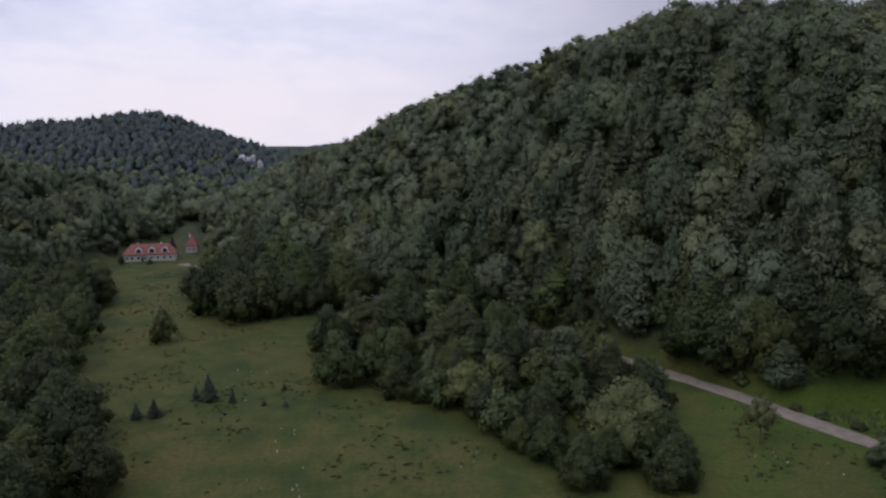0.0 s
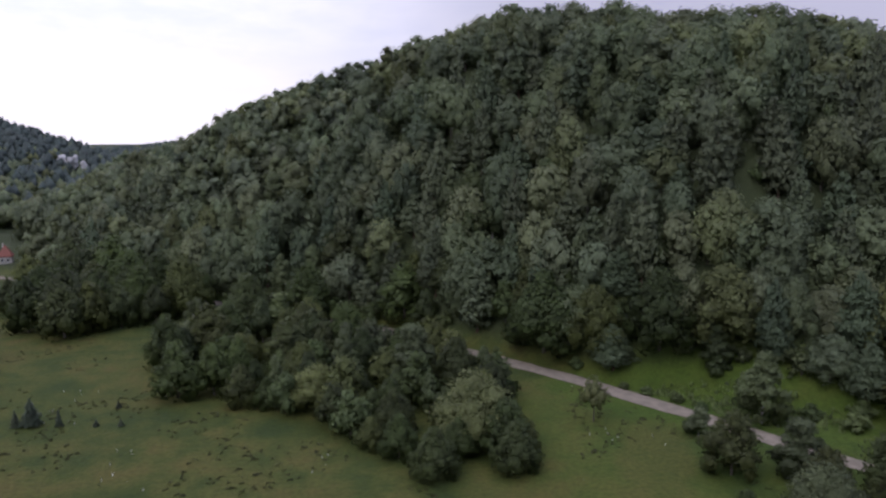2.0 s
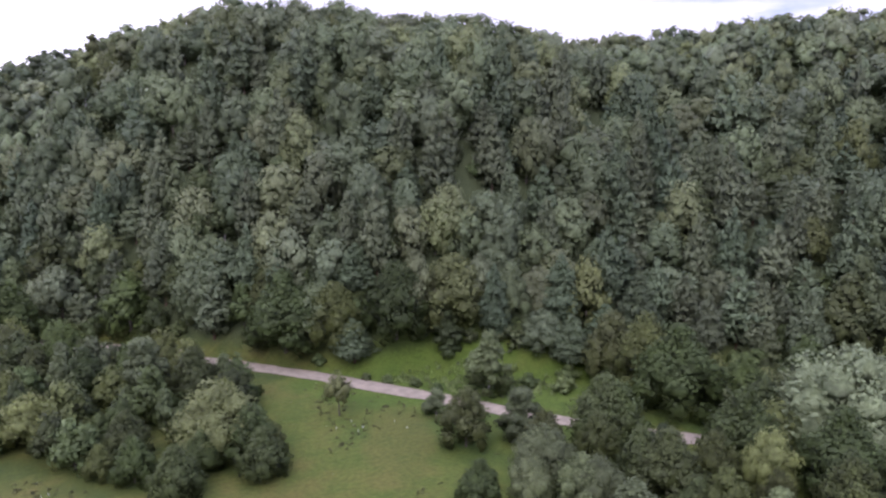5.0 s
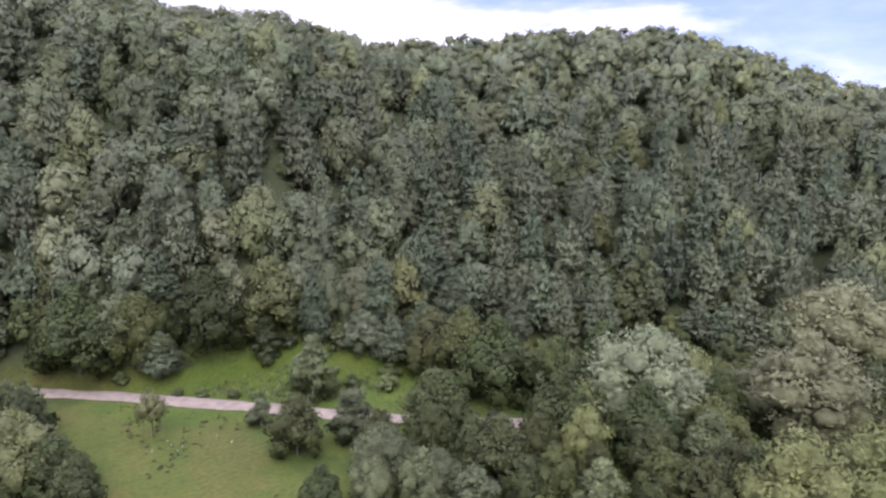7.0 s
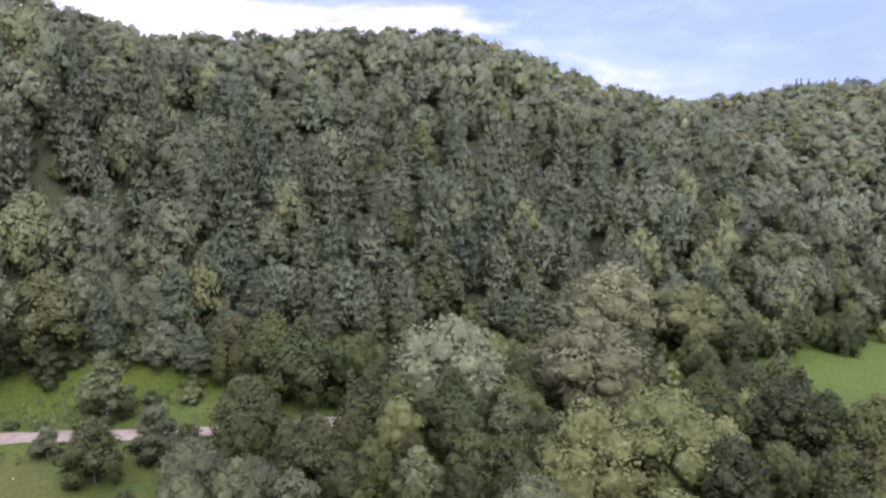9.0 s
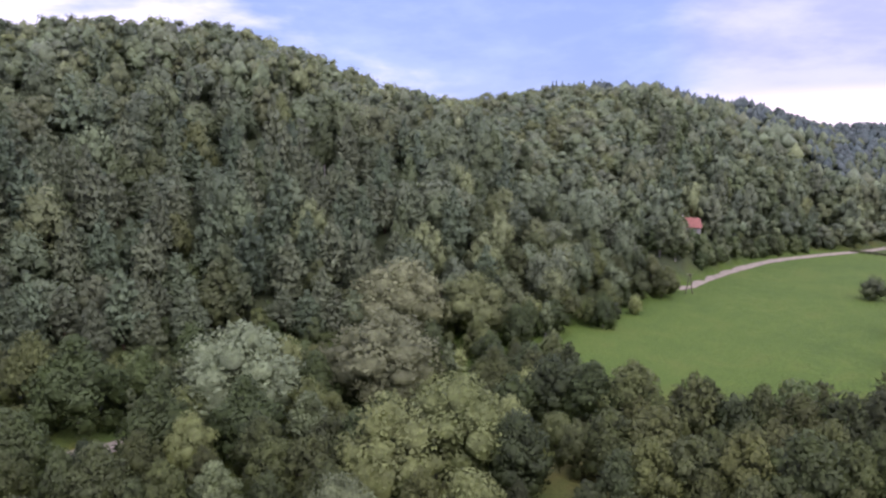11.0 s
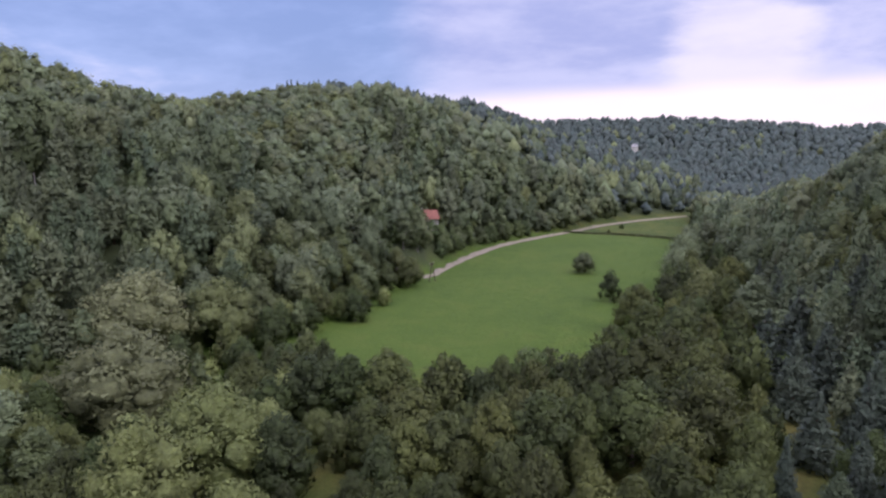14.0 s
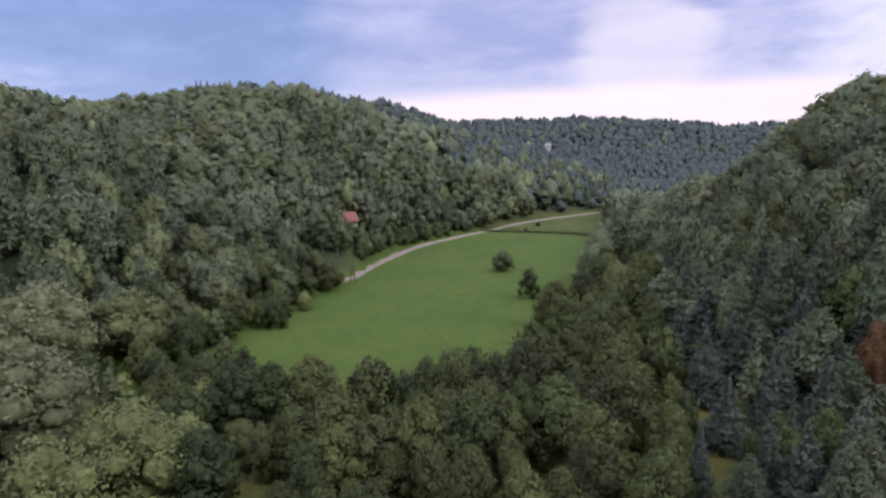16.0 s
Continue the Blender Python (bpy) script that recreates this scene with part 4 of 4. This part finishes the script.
for x, y, h in ((273.8, -66.9, 9.0), (281.0, -72.0, 9.0), (288.0, -77.0, 9.0), (296.0, -83.5, 8.5), (304.0, -91.0, 8.5), (310.0, -99.0, 8.0), (317.0, -108.0, 8.0), (324.0, -118.0, 7.5), (279.0, -67.5, 6.5), (276.0, -57.5, 9.0), (275.0, -62.0, 8.5), (276.5, -66.5, 9.5), (270.0, -59.0, 6.0), (269.0, -64.5, 6.5)):
    plant("h", x, y, h, h * 0.95, 1, 3, "shrubs below the house", "rounded bright green shrub below the house")
for x, y, h in ((69, 124, 1.8), (72.5, 119, 2.0), (75, 114.5, 1.7), (79, 109, 2.4), (83, 112, 2.6), (66, 128, 1.6), (92, 106, 3.0), (96, 100, 3.4), (101, 104, 3.6)):
    plant("h", x, y, h, h * 1.5, 1, 3, "shrubs beside the track", "low dark shrub beside the gravel track")

for (hill, kind), rows in woodland.items():
    rs = np.random.default_rng([len(rows), ord(kind)])
    shapes = {}
    V, TRI, QUAD, TINT, WAY, off = [], [], [], [], [], 0
    for x, y, z, h, w, level in rows:
        key = (int(rs.integers(4)), level)
        if key not in shapes:
            shapes[key] = crown_geometry(kind, np.random.default_rng([key[0], level, 77]), level)
        v, tri, quad, way = shapes[key]
        a = rs.uniform(0, 6.28)
        ca, sa, sx, sz = math.cos(a), math.sin(a), w / WIDTHS.get(kind, 12.0), h / 14.0
        p = np.empty_like(v)
        p[:, 0], p[:, 1], p[:, 2] = (v[:, 0] * ca - v[:, 1] * sa) * sx + x, (v[:, 0] * sa + v[:, 1] * ca) * sx + y, v[:, 2] * sz + z - 0.3
        V.append(p)
        WAY.append(np.column_stack([way[:, 0] * ca - way[:, 1] * sa, way[:, 0] * sa + way[:, 1] * ca, way[:, 2]]))
        TRI.append(tri + off)
        QUAD.append(quad + off)
        TINT.append(np.full(len(v), rs.uniform(0, 1)))
        off += len(v)
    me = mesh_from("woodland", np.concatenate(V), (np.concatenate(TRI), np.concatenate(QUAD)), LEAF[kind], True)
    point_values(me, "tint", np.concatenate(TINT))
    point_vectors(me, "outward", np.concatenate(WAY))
    what = {"q": "dark haze-tinted bluish woodland", "f": "dense haze-paled grey-green beech woodland", "p": "dense grey-green pine woodland", "s": "light green birch woodland", "y": "yellow-green woodland"}[kind]
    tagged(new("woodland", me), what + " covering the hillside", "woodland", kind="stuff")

# ---- built things ----
def part(name, bm, mat, parent=None, label=""):
    me = bpy.data.meshes.new(name)
    bmesh.ops.recalc_face_normals(bm, faces=bm.faces)
    bm.to_mesh(me)
    bm.free()
    me.materials.append(mat)
    ob = new(name, me)
    ob.parent = parent
    return tagged(ob, label)


def block(x0, x1, y0, y1, z0, z1, bevel=0.03):
    bm = bmesh.new()
    bmesh.ops.create_cube(bm, size=1.0, matrix=Matrix.Translation(((x0 + x1) / 2, (y0 + y1) / 2, (z0 + z1) / 2)) @ Matrix.Diagonal((x1 - x0, y1 - y0, z1 - z0, 1)))
    if bevel:
        bmesh.ops.bevel(bm, geom=bm.edges[:], offset=bevel, segments=1, affect="EDGES")
    return bm


def prism(outline, y0, y1):
    """A solid with an outline in x and z, from y0 to y1."""
    bm = bmesh.new()
    front = [bm.verts.new((x, y0, z)) for x, z in outline]
    back = [bm.verts.new((x, y1, z)) for x, z in outline]
    bm.faces.new(front)
    bm.faces.new(back[::-1])
    for i in range(len(outline)):
        j = (i + 1) % len(outline)
        bm.faces.new((front[i], back[i], back[j], front[j]))
    return bm


def hip_roof(lx, ly, z, h, inset, over=0.5, thick=0.18):
    """A hipped roof over a plan of lx by ly whose ridge is drawn in by inset at both ends."""
    bm = bmesh.new()
    X, Y, r = lx / 2 + over, ly / 2 + over, max(0.02, lx / 2 + over - inset)
    rings = []
    for dz in (0, thick):
        low = [bm.verts.new((sx * X, sy * Y, z + dz)) for sx, sy in ((-1, -1), (1, -1), (1, 1), (-1, 1))]
        top = [bm.verts.new((-r, 0, z + h + dz)), bm.verts.new((r, 0, z + h + dz))]
        rings.append((low, top))
    (a, p), (b, q) = rings
    for low, top in rings:
        bm.faces.new((low[0], low[1], top[1], top[0]))
        bm.faces.new((low[2], low[3], top[0], top[1]))
        bm.faces.new((low[1], low[2], top[1]))
        bm.faces.new((low[3], low[0], top[0]))
    for i in range(4):
        j = (i + 1) % 4
        bm.faces.new((a[i], a[j], b[j], b[i]))
    return bm


def arch(w, h, n=8):
    """Half-round headed outline, w wide and h high."""
    return [(-w / 2, 0)] + [(-w / 2 * math.cos(math.pi * k / n), h - w / 2 + w / 2 * math.sin(math.pi * k / n)) for k in range(n + 1)] + [(w / 2, 0)]


def add_window(parent, x, y, z, w, h):
    win = part("window", block(x - w / 2, x + w / 2, y - 0.10, y + 0.12, z, z + h, 0.02), FRAME_WHITE, parent)
    part("pane", block(x - w / 2 + 0.12, x + w / 2 - 0.12, y - 0.13, y + 0.02, z + 0.12, z + h - 0.12, 0), GLASS_DARK, win)
    part("sill", block(x - w / 2 - 0.1, x + w / 2 + 0.1, y - 0.25, y + 0.05, z - 0.1, z, 0.01), FRAME_WHITE, win)


def place_thing(name, x, y, turn, label, category, lift=0.0):
    root = new(name)
    root.matrix_basis = Matrix.LocRotScale((x, y, ground(x, y) + lift), Euler((0, 0, radians(turn))), None)
    return tagged(root, label, category)


# The long guesthouse at the head of the rough meadow
guesthouse = place_thing("guesthouse", -123.0, 297.5, 14.7, "long white guesthouse with a red tiled roof and three arched dormers", "house")
part("wall", block(-11.5, 11.5, -4.5, 4.5, -1.0, 3.2), RENDER_WALL, guesthouse)
guesthouse.scale = (0.88, 0.88, 0.88)
part("roof", hip_roof(23, 9, 3.2, 4.4, 3.6), ROOF_TILE, guesthouse, "red tiled hipped roof")
for dx in (-4.6, 1.2, 7.0):
    dormer = part("dormer", prism([(x + dx, z + 3.9) for x, z in arch(3.3, 2.7)], -4.1, -0.6), FRAME_WHITE, guesthouse, "white arched dormer")
    part("pane", prism([(x + dx, z + 4.05) for x, z in arch(2.2, 2.0)], -4.16, -3.9), GLASS_DARK, dormer)
    part("dormer_roof", prism([(x + dx, z + 4.0) for x, z in arch(3.7, 2.95)], -3.8, -0.4), ROOF_TILE, dormer)
for dx in (-9.8, -7.6, -4.8, -1.8, 1.0, 3.8, 6.6, 9.4):
    add_window(guesthouse, dx, -4.5, 0.9, 1.3, 1.5)
part("door", block(-3.6, -2.6, -4.62, -4.4, 0.0, 2.2), POLE_WOOD, guesthouse, "dark wooden door")
for dx in (-5.5, 5.0):
    part("chimney", block(dx - 0.35, dx + 0.35, 0.3, 1.0, 5.5, 8.4), RENDER_WALL, guesthouse)

cottage = place_thing("cottage", -114.0, 322.0, 10, "small white cottage with a steep red roof", "house")
part("wall", block(-2.4, 2.4, -2.4, 2.4, -1.0, 3.0), RENDER_WALL, cottage)
part("roof", hip_roof(4.8, 4.8, 3.0, 4.6, 2.7, 0.4), ROOF_TILE, cottage, "steep red tiled roof")
part("chimney", block(-0.9, -0.4, -0.5, 0.0, 5.6, 8.6), RENDER_WALL, cottage)
add_window(cottage, -0.9, -2.4, 1.0, 1.0, 1.3)
add_window(cottage, 1.0, -2.4, 1.0, 1.0, 1.3)

# The house half hidden in the trees above the mown meadow
HOUSE_AT = (283.5, -62.5)
red_house = place_thing("hillside_house", *HOUSE_AT, 75, "house with an orange-red tiled roof half hidden among trees", "house", 1.2)
part("wall", block(-4.5, 4.5, -3.6, 3.6, -5.0, 3.0), plain("grey_render", (0.30, 0.28, 0.25), (0.38, 0.36, 0.32), 0.8, 0.9), red_house)
part("roof", hip_roof(9, 7.2, 3.0, 3.4, 1.2, 0.6), ROOF_TILE, red_house, "orange-red tiled roof")
part("skylight", block(-1.2, -0.4, -2.5, -1.6, 4.75, 5.25, 0.02), FRAME_WHITE, red_house, "white framed skylight")
part("chimney", block(2.0, 2.6, 0.2, 0.8, 5.0, 7.4), RENDER_WALL, red_house)
for dx in (-2.6, 0.2, 2.8):
    add_window(red_house, dx, -3.6, 0.9, 1.2, 1.4)

FAR_AT = (605.0, -335.0)
far_house = place_thing("far_house", *FAR_AT, 60, "pale house on the distant wooded hillside", "house", 3.0)
part("wall", block(-2.9, 2.9, -2.6, 2.6, -6.0, 4.5), RENDER_WALL, far_house)
part("roof", hip_roof(5.8, 5.2, 4.5, 2.6, 1.0), plain("grey_roof", (0.22, 0.21, 0.21), (0.33, 0.32, 0.31), 1.0), far_house, "grey pitched roof")
for dx in (-1.9, 0.0, 1.9):
    add_window(far_house, dx, -2.6, 2.4, 1.2, 1.5)


# A-shaped wooden power pole beside the track
def strut(p, q, r0, r1, sides=9):
    p, q = Vector(p), Vector(q)
    bm = bmesh.new()
    m = Matrix.Translation((p + q) / 2) @ (q - p).to_track_quat("Z", "Y").to_matrix().to_4x4()
    bmesh.ops.create_cone(bm, cap_ends=True, segments=sides, radius1=r0, radius2=r1, depth=(q - p).length, matrix=m)
    return bm


power_pole = place_thing("power_pole", 234.4, -52.8, 12, "dark A-shaped wooden power pole in the meadow grass", "pole")
part("leg", strut((0, -1.25, -0.6), (0, -0.12, 6.7), 0.17, 0.13), POLE_WOOD, power_pole)
part("leg", strut((0, 1.25, -0.6), (0, 0.12, 6.7), 0.17, 0.13), POLE_WOOD, power_pole)
part("tie_beam", strut((0.16, -0.95, 1.9), (0.16, 0.95, 1.9), 0.09, 0.09), POLE_WOOD, power_pole)
part("crossarm", block(-0.08, 0.08, -1.1, 1.1, 6.2, 6.38), POLE_WOOD, power_pole)
for dy in (-0.95, 0.0, 0.95):
    z0 = 6.75 if dy == 0 else 6.38
    part("insulator", strut((0, dy, z0), (0, dy, z0 + 0.3), 0.09, 0.05), CERAMIC, power_pole, "ceramic insulator")

# Small white car far down the track
car = place_thing("car", 386.5, -276.0, 100, "small white car standing far down the valley track", "car", 0.25)
part("body", prism([(-2.1, 0.35), (-2.1, 0.85), (-1.9, 0.98), (1.0, 1.0), (1.9, 0.86), (2.1, 0.7), (2.1, 0.35)], -0.85, 0.85), CAR_PAINT, car)
part("cabin", prism([(-1.95, 0.99), (-1.6, 1.45), (0.1, 1.48), (0.95, 1.0)], -0.72, 0.72), GLASS_DARK, car, "dark glazed cabin")
part("car_roof", block(-1.6, 0.1, -0.70, 0.70, 1.45, 1.52), CAR_PAINT, car)
for wx in (-1.3, 1.35):
    for wy in (-0.8, 0.8):
        wheel = part("wheel", strut((wx, wy - 0.1, 0.32), (wx, wy + 0.1, 0.32), 0.32, 0.32, 14), RUBBER, car)
        part("rim", strut((wx, wy - 0.12, 0.32), (wx, wy + 0.12, 0.32), 0.18, 0.18, 10), CAR_PAINT, wheel)


# Limestone outcrops on the far western hill
def outcrop(x, y, size, seed):
    r = random.Random(seed)
    root = new("rock_outcrop")
    root.location = (x, y, ground(x, y) + size * 0.05)
    for i in range(7):
        bm = bmesh.new()
        m = Matrix.Translation((r.uniform(-0.5, 0.5) * size, r.uniform(-0.25, 0.25) * size, r.uniform(0.1, 1.0) * size)) @ Matrix.Diagonal((size * r.uniform(0.14, 0.26), size * 0.2, size * r.uniform(0.25, 0.5), 1))
        bmesh.ops.create_icosphere(bm, subdivisions=2, radius=1.0, matrix=m)
        for v in bm.verts:
            v.co += Vector(noise.noise_vector(v.co * 0.35)) * size * 0.12
        part("rock", bm, ROCK, root)
    return tagged(root, "pale bare limestone outcrop on the wooded hillside", "rock")


for ox, oy, size, seed in ROCKS:
    outcrop(ox, oy, size, seed)


# ---- rough grass, flowers and reeds ----
def tufts(name, label, category, spots_xy, tall, wide, mat, seed, blades=4):
    rs = np.random.default_rng(seed)
    n = len(spots_xy)
    z = land(spots_xy[:, 0], spots_xy[:, 1])[0]
    v, f = [], []
    for k in range(blades):
        a = rs.uniform(0, 6.28, n)
        d = np.stack([np.cos(a), np.sin(a), np.zeros(n)], 1)
        s = rs.uniform(0.5, 1.4, (n, 1))
        c = np.column_stack([spots_xy, z - 0.03]) + rs.normal(size=(n, 3)) * np.array([0.3, 0.3, 0]) * wide
        tip = c + np.array([0, 0, 1]) * tall * s + rs.normal(size=(n, 3)) * np.array([0.25, 0.25, 0]) * tall
        v.append(np.stack([c - d * wide * s / 2, c + d * wide * s / 2, tip], 1))
    v = np.concatenate(v).reshape(-1, 3)
    me = mesh_from(name, v, np.arange(len(v)).reshape(-1, 3), mat)
    point_vectors(me, "outward", np.tile([0.0, 0.0, 1.0], (len(v), 1)))
    tagged(new(name, me), label, category, kind="stuff")


def strewn(n, seed, test, x0, x1, y0, y1, lumps=0.0):
    rs = np.random.default_rng(seed)
    p = np.column_stack([rs.uniform(x0, x1, n), rs.uniform(y0, y1, n)])
    keep = np.array([test(x, y) for x, y in p])
    if lumps:
        keep &= np.array([noise.noise((x * 0.06, y * 0.06, seed)) > lumps for x, y in p])
    return p[keep]


ROUGH = [(-52, 92), (-58, 112), (-78, 150), (-100, 200), (-112, 250), (-108, 290), (-92, 285), (-82, 225), (-68, 188), (-46, 186), (-26, 198), (-26, 142), (-9, 129), (6, 113), (18, 96), (34, 88), (44, 100), (48, 128), (56, 132), (66, 112), (72, 98), (66, 80), (52, 60), (20, 60)]
GRASS_ROUGH = leaf_material("rough_grass", [(0.0, (0.085, 0.098, 0.026)), (0.5, (0.105, 0.108, 0.034)), (1.0, (0.115, 0.105, 0.040))], 0.2)
GRASS_DARK = leaf_material("dark_weeds", [(0.0, (0.105, 0.135, 0.040)), (1.0, (0.140, 0.155, 0.050))], 0.2)
FLOWER = plain("pale_flower", (0.42, 0.44, 0.34), (0.55, 0.55, 0.46), 9.0, 0.8)
tufts("meadow_grass", "rough yellowing meadow grass in tussocks", "grass", strewn(9000, 1, lambda x, y: inside(x, y, ROUGH), -115, 75, 60, 290, 0.02), 0.3, 0.7, GRASS_ROUGH, 1)
tufts("meadow_weeds", "patches of dark green weeds in the meadow", "weeds", strewn(260, 2, lambda x, y: inside(x, y, ROUGH), -115, 75, 60, 290, 0.34), 0.4, 0.3, GRASS_DARK, 2)
tufts("wildflowers", "scattered pale flower heads in the meadow", "flowers", strewn(900, 3, lambda x, y: inside(x, y, ROUGH), -60, 70, 70, 160, 0.22), 0.5, 0.16, FLOWER, 3, 2)
tufts("bay_grass", "tall green grass on the bank above the track", "grass", strewn(3500, 4, lambda x, y: in_clearing(x, y) and off_track(x, y) > 4.0, 55, 120, 95, 150), 0.8, 0.7, leaf_material("bank_grass", [(0.0, (0.140, 0.190, 0.050)), (1.0, (0.165, 0.205, 0.058))], 0.2), 4)
DITCH = smooth_line([(335, -147), (326, -162), (318, -172), (308, -180), (296, -188)], 0.6)
tufts("ditch_reeds", "dark line of reeds along a meadow ditch", "reeds", np.concatenate([DITCH + np.random.default_rng(k).normal(size=DITCH.shape) * 0.5 for k in range(4)]), 1.1, 0.7, GRASS_DARK, 6)
MOWN = [(165, -6), (186, -26), (204, -42), (232, -54), (262, -70), (292, -96), (316, -124), (332, -150), (300, -184), (275, -170), (205, -122), (140, -68), (124, -40), (128, -18)]
tufts("mown_grass", "short green aftermath in the mown meadow", "grass", strewn(2500, 7, lambda x, y: inside(x, y, MOWN), 120, 335, -190, 0), 0.14, 0.6, leaf_material("mown_grass_blades", [(0.0, (0.09, 0.15, 0.03)), (1.0, (0.12, 0.165, 0.04))], 0.2), 7, 3)


for root in PROTOS.values():
    for o in list(root.children_recursive) + [root]:
        bpy.data.objects.remove(o)
